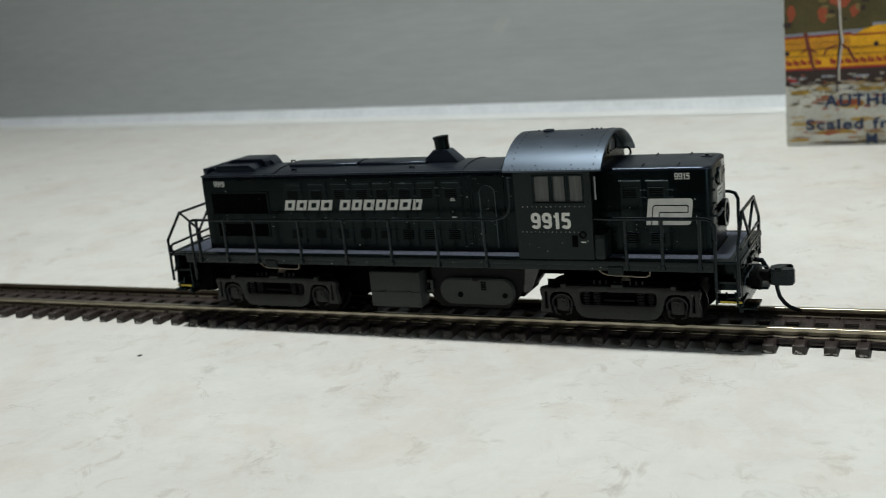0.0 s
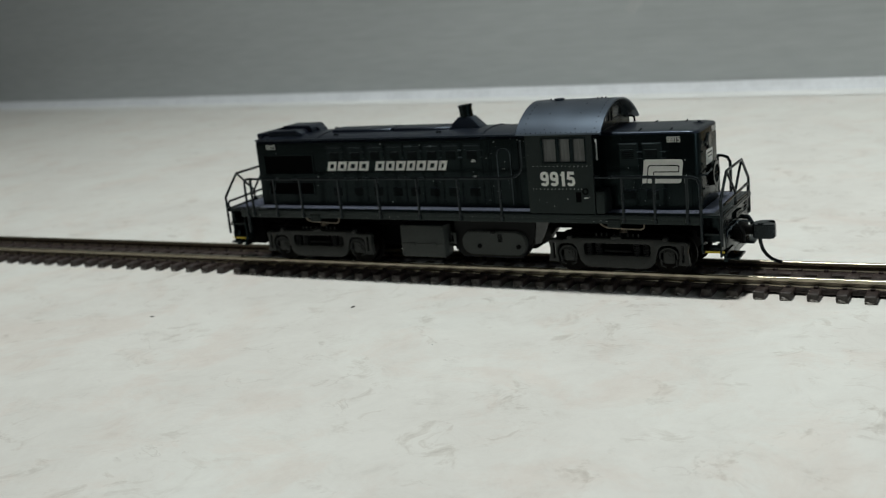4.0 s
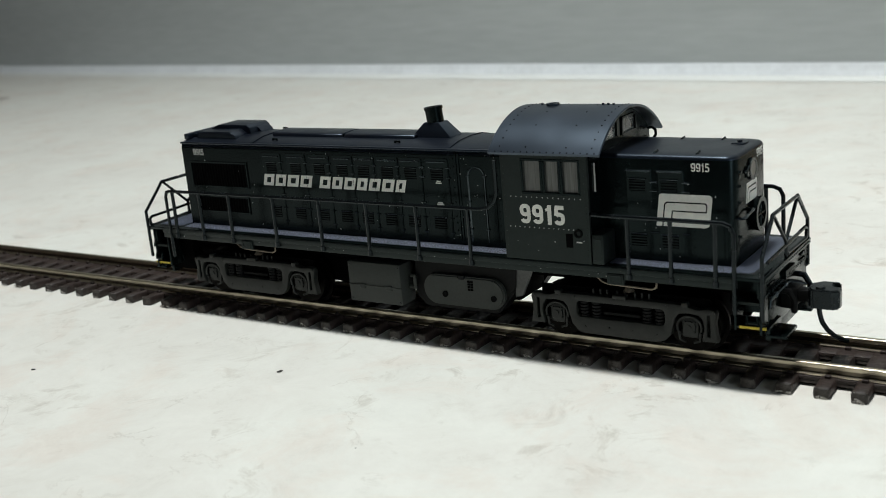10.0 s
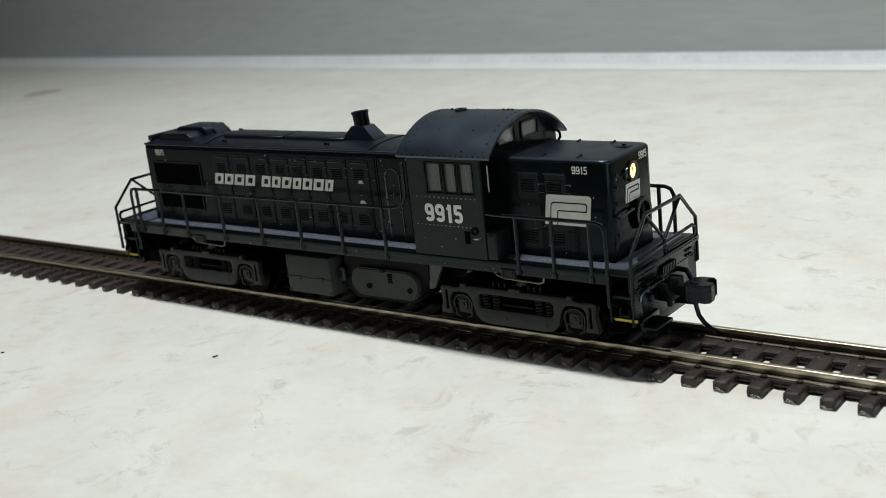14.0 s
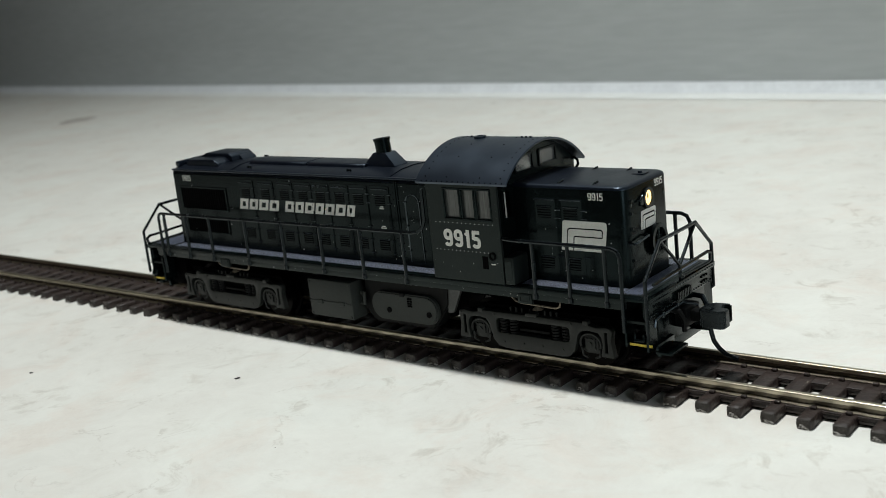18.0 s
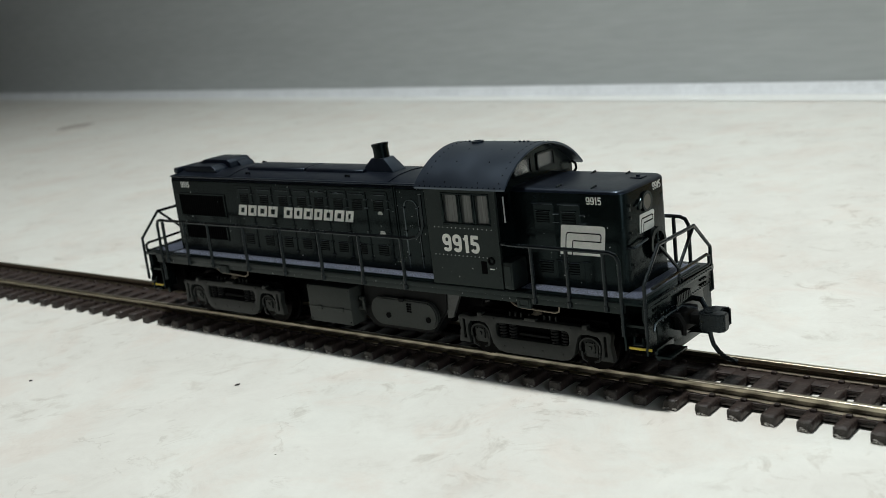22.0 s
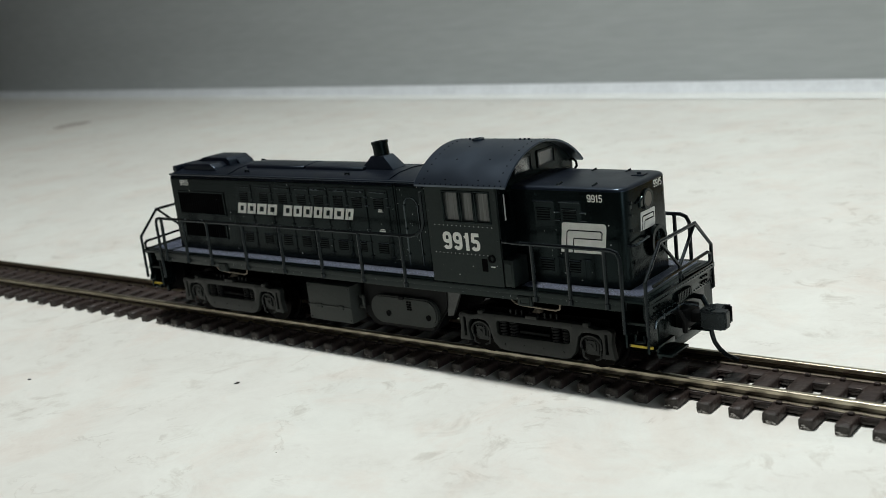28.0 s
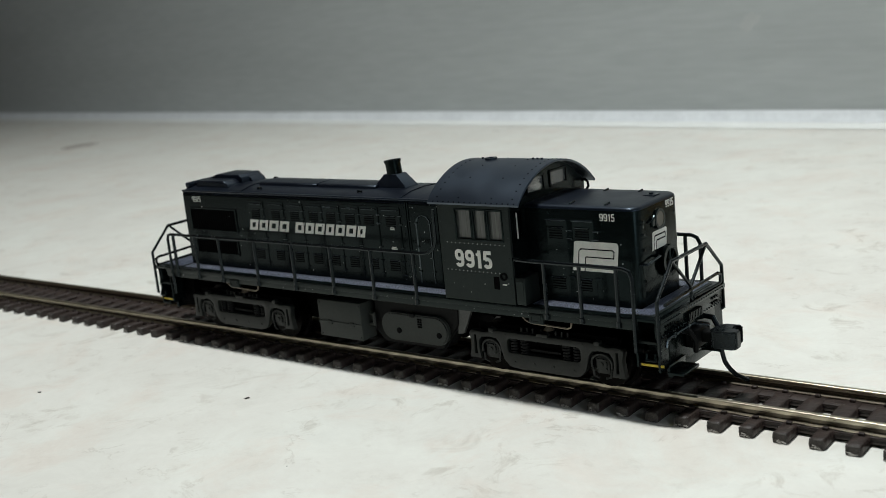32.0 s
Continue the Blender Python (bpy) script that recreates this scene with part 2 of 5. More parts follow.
TREAD = tread_material()
STUD = material("pale_blue_grey_stud", (0.17, 0.19, 0.26), 0.4, vary=0.4, scale=2500)
GLASS = glass_material("smoky_clear_plastic", (0.92, 0.93, 0.93), 0.03, 1.1)
# Grey base stands in for the reflection on the upper gable panes.
GLARE_PANE = glass_material("grey_reflection_plastic", (0.42, 0.42, 0.40), 0.12, 1.45)
BULB = lamp_material("warm_lit_bulb", (1.0, 0.70, 0.30), 1.9)
AMBER = material("amber_dim_glow", (0.62, 0.42, 0.14), 0.4, vary=0.2)
LENS = material("dark_amber_lens", (0.055, 0.048, 0.032), 0.3, vary=0.2)

# ---- mesh tools, all in millimetres ----
def bm_new():
    return bmesh.new()


def box(bm, x0, x1, y0, y1, z0, z1, bevel=0.0, seg=2):
    made = bmesh.ops.create_cube(bm, size=1)["verts"]
    for v in made:
        v.co = Vector(((x0 + x1) / 2 + v.co.x * (x1 - x0), (y0 + y1) / 2 + v.co.y * (y1 - y0), (z0 + z1) / 2 + v.co.z * (z1 - z0)))
    if bevel:
        edges = list({e for v in made for e in v.link_edges})
        bmesh.ops.bevel(bm, geom=edges, offset=bevel, segments=seg, affect="EDGES", profile=0.5)
    return bm


def prism(bm, outline, axis, a, b):
    """Extrude a closed outline of pairs along an axis. x: pairs are (y, z); y: (x, z); z: (x, y)."""
    def at(p, d):
        return {"x": (d, p[0], p[1]), "y": (p[0], d, p[1]), "z": (p[0], p[1], d)}[axis]
    lo = [bm.verts.new(at(p, a)) for p in outline]
    hi = [bm.verts.new(at(p, b)) for p in outline]
    faces = [bm.faces.new(lo), bm.faces.new(hi)]
    n = len(outline)
    faces += [bm.faces.new((lo[i], lo[(i + 1) % n], hi[(i + 1) % n], hi[i])) for i in range(n)]
    bmesh.ops.recalc_face_normals(bm, faces=faces)
    return bm


def rounded(x0, x1, z0, z1, r, seg=5, slant=0.0):
    """Outline of a rectangle with round corners, leaning by slant per unit of height."""
    pts = []
    for cx, cz, start in ((x1 - r, z1 - r, 0), (x0 + r, z1 - r, 90), (x0 + r, z0 + r, 180), (x1 - r, z0 + r, 270)):
        for i in range(seg + 1):
            a = radians(start + 90 * i / seg)
            x, z = cx + r * math.cos(a), cz + r * math.sin(a)
            pts.append((x + slant * (z - z0), z))
    return pts


def cyl(bm, centre, axis, r, length, seg=16, r2=None):
    """A round bar or cone from centre along an axis."""
    ax = {"x": Vector((1, 0, 0)), "y": Vector((0, 1, 0)), "z": Vector((0, 0, 1))}[axis] if isinstance(axis, str) else Vector(axis).normalized()
    u = ax.orthogonal().normalized()
    w = ax.cross(u)
    c = Vector(centre)
    lo, hi = [], []
    for i in range(seg):
        a = 2 * math.pi * i / seg
        d = u * math.cos(a) + w * math.sin(a)
        lo.append(bm.verts.new(c + d * r))
        hi.append(bm.verts.new(c + ax * length + d * (r if r2 is None else r2)))
    faces = [bm.faces.new(lo), bm.faces.new(hi)]
    faces += [bm.faces.new((lo[i], lo[(i + 1) % seg], hi[(i + 1) % seg], hi[i])) for i in range(seg)]
    bmesh.ops.recalc_face_normals(bm, faces=faces)
    return bm


def ring(bm, centre, axis, r_out, r_in, length, seg=20):
    ax = {"x": Vector((1, 0, 0)), "y": Vector((0, 1, 0)), "z": Vector((0, 0, 1))}[axis]
    u = ax.orthogonal().normalized()
    w = ax.cross(u)
    c = Vector(centre)
    loops = []
    for r, d in ((r_out, 0), (r_out, length), (r_in, length), (r_in, 0)):
        loops.append([bm.verts.new(c + ax * d + (u * math.cos(2 * math.pi * i / seg) + w * math.sin(2 * math.pi * i / seg)) * r) for i in range(seg)])
    faces = []
    for k in range(4):
        p, q = loops[k], loops[(k + 1) % 4]
        faces += [bm.faces.new((p[i], p[(i + 1) % seg], q[(i + 1) % seg], q[i])) for i in range(seg)]
    bmesh.ops.recalc_face_normals(bm, faces=faces)
    return bm


def rod(bm, points, r, seg=8):
    """A round wire through the points, with closed ends."""
    pts = [Vector(p) for p in points]
    loops, side = [], None
    for i, p in enumerate(pts):
        a = (pts[i] - pts[i - 1]).normalized() if i else (pts[1] - pts[0]).normalized()
        b = (pts[i + 1] - pts[i]).normalized() if i + 1 < len(pts) else a
        d = (a + b).normalized() if (a + b).length > 1e-6 else a
        side = d.orthogonal().normalized() if side is None else (side - d * side.dot(d)).normalized()
        w = d.cross(side)
        k = 1 / max(0.5, d.dot(a))
        n = (b - a).normalized() if (b - a).length > 1e-4 else None
        loop = []
        for j in range(seg):
            off = side * math.cos(2 * math.pi * j / seg) + w * math.sin(2 * math.pi * j / seg)
            if n is not None:
                off = off + n * off.dot(n) * (k - 1)
            loop.append(bm.verts.new(p + off * r))
        loops.append(loop)
    faces = [bm.faces.new(loops[0]), bm.faces.new(loops[-1])]
    for p, q in zip(loops, loops[1:]):
        faces += [bm.faces.new((p[i], p[(i + 1) % seg], q[(i + 1) % seg], q[i])) for i in range(seg)]
    bmesh.ops.recalc_face_normals(bm, faces=faces)
    return bm


def arc(cx, cz, r, a0, a1, n=6):
    return [(cx + r * math.cos(radians(a0 + (a1 - a0) * i / n)), cz + r * math.sin(radians(a0 + (a1 - a0) * i / n))) for i in range(n + 1)]


def plate(outline, holes, y_in, y_out, edge):
    """A flat plate in the x-z plane with holes through it, its outward rims softened."""
    bm = bm_new()
    edges = []
    for loop in [outline] + holes:
        vs = [bm.verts.new((x, y_out, z)) for x, z in loop]
        edges += [bm.edges.new((vs[i], vs[(i + 1) % len(vs)])) for i in range(len(vs))]
    faces = [f for f in bmesh.ops.triangle_fill(bm, edges=edges, use_beauty=True)["geom"] if isinstance(f, bmesh.types.BMFace)]
    made = bmesh.ops.extrude_face_region(bm, geom=faces, use_keep_orig=True)["geom"]
    for v in [g for g in made if isinstance(g, bmesh.types.BMVert)]:
        v.co.y = y_in
    bmesh.ops.recalc_face_normals(bm, faces=list(bm.faces))
    rim = [e for e in bm.edges if all(abs(v.co.y - y_out) < 1e-6 for v in e.verts) and len(e.link_faces) == 2 and e.calc_face_angle(0) > 0.7]
    bmesh.ops.bevel(bm, geom=rim, offset=edge, segments=2, affect="EDGES", profile=0.5)
    return bm


def finish(bm, name, mat, smooth=35):
    bmesh.ops.scale(bm, vec=(MM, MM, MM), verts=bm.verts)
    me = bpy.data.meshes.new(name)
    bm.to_mesh(me)
    bm.free()
    me.materials.append(mat)
    if smooth:
        me.shade_smooth()
        me.set_sharp_from_angle(angle=radians(smooth))
    return me


# while set, parts are narrowed a little and moved to the near rail
SQUEEZE = [False]


def part(name, bm, mat, parent, label=""):
    """One mesh under a thing or under a part, in the thing's own millimetres."""
    if SQUEEZE[0]:
        for v in bm.verts:
            v.co.y = v.co.y * 0.969 - 0.3
    ob = new(name, finish(bm, name, mat))
    ob.parent = parent
    if label:
        tagged(ob, label)
    return ob


def thing(name, bm, mat, label, category, kind="", group=""):
    return tagged(new(name, finish(bm, name, mat)), label, category, group, kind)


def anchor(name, at, label, category, group=""):
    ob = new(name)
    ob.empty_display_size = 0.005
    ob.location = Vector(at) * MM
    return tagged(ob, label, category, group)


def letters(text, height, depth, bold=0.0, width=1.0, gap=1.0):
    """Flat lettering as a mesh in millimetres, its lower left corner at the origin, in the x-z plane, facing -y."""
    curve = bpy.data.curves.new("lettering", "FONT")
    curve.body, curve.size, curve.extrude, curve.offset = text, 1.0, 0.0, bold
    curve.resolution_u, curve.space_character = 4, gap
    ob = new("lettering", curve)
    me = bpy.data.meshes.new_from_object(ob.evaluated_get(bpy.context.evaluated_depsgraph_get()))
    bpy.data.objects.remove(ob)
    bm = bmesh.new()
    bm.from_mesh(me)
    bpy.data.meshes.remove(me)
    lo = [min(v.co[k] for v in bm.verts) for k in (0, 1)]
    hi = max(v.co.y for v in bm.verts)
    k = height / (hi - lo[1])
    for v in bm.verts:
        v.co = Vector(((v.co.x - lo[0]) * k * width, 0, (v.co.y - lo[1]) * k))
    faces = list(bm.faces)
    made = bmesh.ops.extrude_face_region(bm, geom=faces)
    for v in [g for g in made["geom"] if isinstance(g, bmesh.types.BMVert)]:
        v.co.y -= depth
    bmesh.ops.recalc_face_normals(bm, faces=list(bm.faces))
    return bm


def ribbon(bm, pts, w, depth, closed=False):
    """A flat band of even width along a path in the x-z plane, facing -y."""
    n = len(pts)
    rows = []
    for i, (x, z) in enumerate(pts):
        a = pts[i - 1] if i or closed else pts[0]
        b = pts[(i + 1) % n] if i + 1 < n or closed else pts[-1]
        d = Vector((b[0] - a[0], b[1] - a[1])).normalized()
        off = Vector((-d.y, d.x)) * w / 2
        rows.append([bm.verts.new((x + k * off.x, y, z + k * off.y)) for k, y in ((1, 0), (1, -depth), (-1, -depth), (-1, 0))])
    faces = [] if closed else [bm.faces.new(rows[0]), bm.faces.new(rows[-1])]
    for i in range(n if closed else n - 1):
        p, q = rows[i], rows[(i + 1) % n]
        faces += [bm.faces.new((p[k], p[(k + 1) % 4], q[(k + 1) % 4], q[k])) for k in range(4)]
    bmesh.ops.recalc_face_normals(bm, faces=faces)


def digits(text, height, depth, stroke, width):
    """Bold upright numerals 9, 1 and 5, drawn from the origin to the right, facing -y."""
    bm = bm_new()
    x = 0.0
    c, rx = 0.31, 0.31 - stroke / 2

    def oval(cz, rz, a0, a1, n):
        return [(x + c + rx * math.copysign(abs(math.cos(radians(a))) ** 0.8, math.cos(radians(a))), cz + rz * math.copysign(abs(math.sin(radians(a))) ** 0.8, math.sin(radians(a)))) for a in [a0 + (a1 - a0) * i / n for i in range(n + 1)]]

    for ch in text:
        if ch == "9":
            ribbon(bm, oval(0.68, 0.32 - stroke / 2, 0, 345, 23), stroke, depth, True)
            ribbon(bm, [(x + c + rx, 0.68), (x + c + rx, 0.5)] + oval(0.32, 0.32 - stroke / 2, 0, -155, 12), stroke * 0.98, depth * 0.9)
            x += 0.72
        elif ch == "1":
            ribbon(bm, [(x + 0.26, 0.0), (x + 0.26, 1.0)], stroke * 1.05, depth)
            ribbon(bm, [(x + 0.05, 0.74), (x + 0.17, 0.79), (x + 0.25, 0.92)], stroke * 0.7, depth * 0.9)
            x += 0.50
        else:
            ribbon(bm, [(x + 0.10, 1 - stroke / 2), (x + 0.57, 1 - stroke / 2)], stroke, depth)
            ribbon(bm, [(x + 0.17, 0.96), (x + 0.13, 0.48)], stroke * 0.95, depth * 0.9)
            ribbon(bm, oval(0.325, 0.325 - stroke / 2, 140, -155, 16), stroke, depth * 0.95)
            x += 0.70
    for v in bm.verts:
        v.co = Vector((v.co.x * height * width, v.co.y, v.co.z * height))
    return bm


def shifted(bm, m):
    bmesh.ops.transform(bm, matrix=m, verts=bm.verts)
    return bm

# ---- setting ----
WALL_TURN = -7.1


def room():
    """The worktop, the wall behind it and the plain room that closes the place."""
    bm = bm_new()
    box(bm, -820, 1390, -330, 480, -38, 0, 3)
    thing("worktop", bm, LAMINATE, "cream marbled laminate worktop with fine brown veins", "worktop", "structure")
    # wall behind, a little askew to the track
    turn = pose(0, 250 * MM, 0, 0, 0, WALL_TURN)
    bm = bm_new()
    box(bm, -1000, 1500, 0, 120, -900, 1500)
    wall = thing("wall_north", bm, WALL, "smooth grey painted wall behind the worktop", "wall", "structure")
    wall.matrix_world = turn
    bm = bm_new()
    prism(bm, [(0, 0), (-2.0, 0), (-1.3, 1.2), (-0.7, 2.6), (-0.3, 3.8), (0, 4.0)], "x", -870, 1400)
    bead = thing("trim", bm, CAULK, "white sealant bead where the wall meets the worktop", "trim", "structure")
    bead.matrix_world = turn @ pose(0, -0.0003, 0.0003)
    # Thin pale strip laid for the bluish-white highlight in front of the bead.
    bm = bm_new()
    prism(bm, [(-1.9, 0.0), (-15.0, 0.0), (-13.0, 0.05), (-1.9, 0.08)], "x", -870, 1400)
    highlight_strip = thing("trim", bm, WALL_HIGHLIGHT, "thin pale strip standing for the highlight on the worktop by the wall", "trim", "structure")
    highlight_strip.matrix_world = turn @ pose(0, -0.0003, 0.00015)
    # West wall is added out of view, brown and close, to dim the left.
    for name, x0, x1, y0, y1 in (("unseen_wall_west", -940, -822, -1500, 600), ("wall_east", 1400, 1520, -1500, 600), ("wall_south", -1520, 1520, -1620, -1500)):
        bm = bm_new()
        box(bm, x0, x1, y0, y1, -900, 1500)
        thing(name, bm, DIM_WALL if name == "unseen_wall_west" else PLASTER, "unseen plain wall added to close the room", "wall", "structure")
    bm = bm_new()
    box(bm, -1520, 1520, -1620, 620, 1500, 1600)
    thing("ceiling", bm, PLASTER, "plain pale plastered ceiling over the worktop", "ceiling", "structure")
    bm = bm_new()
    box(bm, -1520, 1520, -1620, 620, -1000, -900)
    thing("floor", bm, FLOORING, "plain grey tiled floor below the worktop", "floor", "structure")
    bm = bm_new()
    box(bm, -815, 1380, -300, 180, -900, -38.5)
    thing("base_cabinet", bm, PLASTER, "plain pale cabinet carrying the worktop", "cabinet", "structure")


room()

# ---- track ----
RAIL_TOP = 2.6


def sleeper_mesh(rng):
    """A worn plastic sleeper: round-shouldered section, uneven along its length."""
    bm = bm_new()
    loops = []
    ys = [-8.95, -8.8, -8.0, -6.9, -6.1, -3.0, 3.0, 6.1, 6.6, 7.0, 7.5, 7.65]
    for k, y in enumerate(ys):
        end = 0.16 if k in (0, len(ys) - 1) else 0.0
        j = lambda a: rng.uniform(-a, a)
        wide = 1.38 if abs(y) < 5 else 1.05
        pts = [(-0.80 + end * 0.6, 0.02), (-0.84 + end + j(0.05), 0.55), (-0.81 + end + j(0.03), 1.12), (-0.68 + j(0.03), 1.27 - end + j(0.02)), (0.68 + j(0.03), 1.27 - end + j(0.02)), (0.81 - end + j(0.03), 1.12), (0.84 - end + j(0.05), 0.55), (0.80 - end * 0.6, 0.02)]
        loops.append([bm.verts.new((x * wide, y + (j(0.06) if end else 0), z)) for x, z in pts])
    faces = [bm.faces.new(loops[0]), bm.faces.new(loops[-1])]
    for p, q in zip(loops, loops[1:]):
        faces += [bm.faces.new((p[i], p[(i + 1) % 8], q[(i + 1) % 8], q[i])) for i in range(8)]
    bmesh.ops.recalc_face_normals(bm, faces=faces)
    me = finish(bm, "sleeper", TIE, 50)
    me.materials.append(TIE_END)
    # End faces take a paler, greyer colour than the rest of the sleeper.
    for p in me.polygons:
        if abs(p.normal.y) > 0.5:
            p.material_index = 1
    return me


def shard(bm, at, size, rng):
    """A flat ragged flake."""
    c = Vector(at)
    tip = [c + Vector((rng.uniform(-1, 1), rng.uniform(-0.5, 0.15), rng.uniform(-0.45, 0.55))) * size for _ in range(3)]
    top = c + Vector((0, -0.25, 0.2)) * size
    v = [bm.verts.new(p) for p in tip + [top]]
    for a, b, d in ((0, 1, 2), (0, 1, 3), (1, 2, 3), (0, 2, 3)):
        bm.faces.new((v[a], v[b], v[d]))


def track():
    base = anchor("model_track", (0, -0.2, 0), "straight model railway track with brown plastic sleepers on the worktop", "track")
    base.rotation_euler.z = radians(0.5)
    x0, x1 = -330, 210
    for side in (-1, 1):
        y = -4.9 if side < 0 else 4.4
        top = RAIL_TOP
        head = [(y + 0.40, top - 0.55)] + arc(y + 0.20, top - 0.2, 0.2, 0, 90, 5) + arc(y - 0.20, top - 0.2, 0.2, 90, 180, 5) + [(y - 0.40, top - 0.55)]
        bm = prism(bm_new(), head, "x", x0, x1)
        prism(bm, [(y - 0.68, 1.25), (y + 0.68, 1.25), (y + 0.68, 1.36), (y + 0.21, 1.5), (y - 0.21, 1.5), (y - 0.68, 1.36)], "x", x0, x1)
        rail = part("rail", bm, RAIL, base, "tarnished nickel silver rail")
        lower = [(y - 0.19, 1.45), (y + 0.19, 1.45), (y + 0.18, top - 0.52), (y - 0.18, top - 0.52)]
        part("rail_web", prism(bm_new(), lower, "x", x0, x1), RAIL_SIDE, rail, "darkened lower side of the rail")
        web = bm_new()
        box(web, x0, x1, *sorted((y + side * 0.9, y - side * 2.6)), 0.3, 1.16, 0.1)
        for out in (-1, 1):
            edge = y + out * (0.92 if out == side else 2.62)
            for z in (0.62, 0.92):
                box(web, x0, x1, edge - 0.06, edge + 0.06, z - 0.05, z + 0.05)
        part("sleeper_web", web, TIE, base)
    rng = random.Random(4)
    ties = [sleeper_mesh(rng) for _ in range(7)]
    clip = bm_new()
    for side in (-1, 1):
        for out in (-1, 1):
            y = (-4.9 if side < 0 else 4.4) + out * 0.98
            box(clip, -0.36, 0.36, y - 0.30, y + 0.30, 1.2, 1.62, 0.14)
    clip_mesh = finish(clip, "rail_clip", TIE)
    scars, scuffs = [], []
    for k in range(5):
        bm = bm_new()
        for _ in range(9):
            shard(bm, (rng.uniform(-0.55, 0.55), -8.95, rng.uniform(0.06, 0.36)), rng.uniform(0.28, 0.62), rng)
        scars.append(finish(bm, "scar", CHIP, 0))
        bm = bm_new()
        for _ in range(17):
            y = rng.choice((-8.8, -8.5, -7.9, -7.1, -2.0, 0.5, 2.4)) + rng.uniform(-0.3, 0.3)
            shard(bm, (rng.choice((-0.66, 0.66)) + rng.uniform(-0.2, 0.14), y, 1.2), rng.uniform(0.12, 0.26), rng)
        scuffs.append(finish(bm, "scuff", CHIP, 0))
    x = 52.95 - 4.07 * 92
    while x < x1 - 2:
        ob = new("sleeper", rng.choice(ties))
        ob.parent, ob.location = base, ((x + rng.uniform(-0.08, 0.08)) * MM, rng.uniform(-0.08, 0.08) * MM, 0)
        c = new("rail_clip", clip_mesh)
        c.parent = ob
        s = new("scuff", rng.choice(scuffs))
        s.parent = ob
        tagged(s, "pale scuffs along the sleeper edge")
        if rng.random() < 0.8:
            s = new("scar", rng.choice(scars))
            s.parent = ob
            tagged(s, "pale moulding scar on the sleeper end")
        x += 4.07


track()
# ---- locomotive ----
SQUEEZE[0] = True
loco = anchor("model_locomotive", (0, 0, RAIL_TOP), "black model diesel locomotive with white numbers, standing on the track", "model train")


def lp(name, bm, mat, label="", parent=None):
    """A part of the locomotive, its heights counted from the worktop."""
    ob = part(name, bm, mat, parent or loco, label)
    if parent is None:
        ob.location.z = -RAIL_TOP * MM
    return ob


def hood_profile(w, z0, z1, r):
    """Half-round shouldered section of a hood, in y and z."""
    crown = 0.6
    right = [(w, z0), (w, z1 - r)] + arc(w - r, z1 - r, r, 12, 78, 4) + [(w * 0.5, z1 + crown * 0.75), (0, z1 + crown)]
    return right + [(-y, z) for y, z in right[-2::-1]]


HW, DECK, HOOD_TOP = 5.9, 13.4, 26.2


def top_sheen(ob):
    """The upward faces of a hood take the paint with blue sheen in its colour."""
    ob.data.materials.append(HOOD_SHEEN)
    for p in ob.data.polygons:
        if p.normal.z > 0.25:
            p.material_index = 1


def deck():
    bm = bm_new()
    box(bm, -49.2, 46.8, -9.4, 9.4, 12.95, DECK - 0.06, 0.06)
    d = lp("deck", bm, PAINT)
    for x0, x1, y0, y1 in ((-43.0, 15.0, 5.8, 8.2), (28.3, 43.0, 5.8, 8.2), (-43.0, 15.0, -8.2, -5.8), (28.3, 43.0, -8.2, -5.8), (43.05, 45.9, -8.2, 8.2), (-48.4, -43.35, -8.2, 8.2)):
        g = bm_new()
        box(g, x0, x1, y0, y1, DECK - 0.1, DECK, 0.03, 1)
        if x1 - x0 > 6:
            part("tread_plate", g, TREAD, d, "gritty blue-grey walkway tread")
            continue
        end_plate = part("tread_plate", g, CAB_PAINT, d, "dark end platform with raised pale studs")
        g = bm_new()
        for i in range(int((y1 - y0 - 0.3) / 0.4)):
            for j in range(int((x1 - x0 - 0.2) / 0.3)):
                x, y = x0 + 0.22 + 0.3 * j, y0 + 0.3 + 0.4 * i + 0.2 * (j % 2)
                box(g, x - 0.075, x + 0.075, y - 0.14, y + 0.14, DECK - 0.01, DECK + 0.08)
        tagged(part("tread_stud", g, STUD, end_plate), kind="stuff")
    for s in (-1, 1):
        bm = bm_new()
        box(bm, -46.4, 44.0, s * 9.05 - 0.35, s * 9.05 + 0.35, 11.75, 12.93, 0.08)
        box(bm, -46.4, 44.0, s * 9.42 - 0.12, s * 9.42 + 0.12, 12.55, 13.2, 0.06)
        lp("side_sill", bm, CAB_PAINT)
    # Dead-black blocks close the see-through gaps, their shade held in the colour.
    bm = bm_new()
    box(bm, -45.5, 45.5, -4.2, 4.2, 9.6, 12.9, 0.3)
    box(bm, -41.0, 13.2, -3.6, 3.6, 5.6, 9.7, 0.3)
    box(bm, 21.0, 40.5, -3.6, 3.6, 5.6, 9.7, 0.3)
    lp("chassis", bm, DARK)


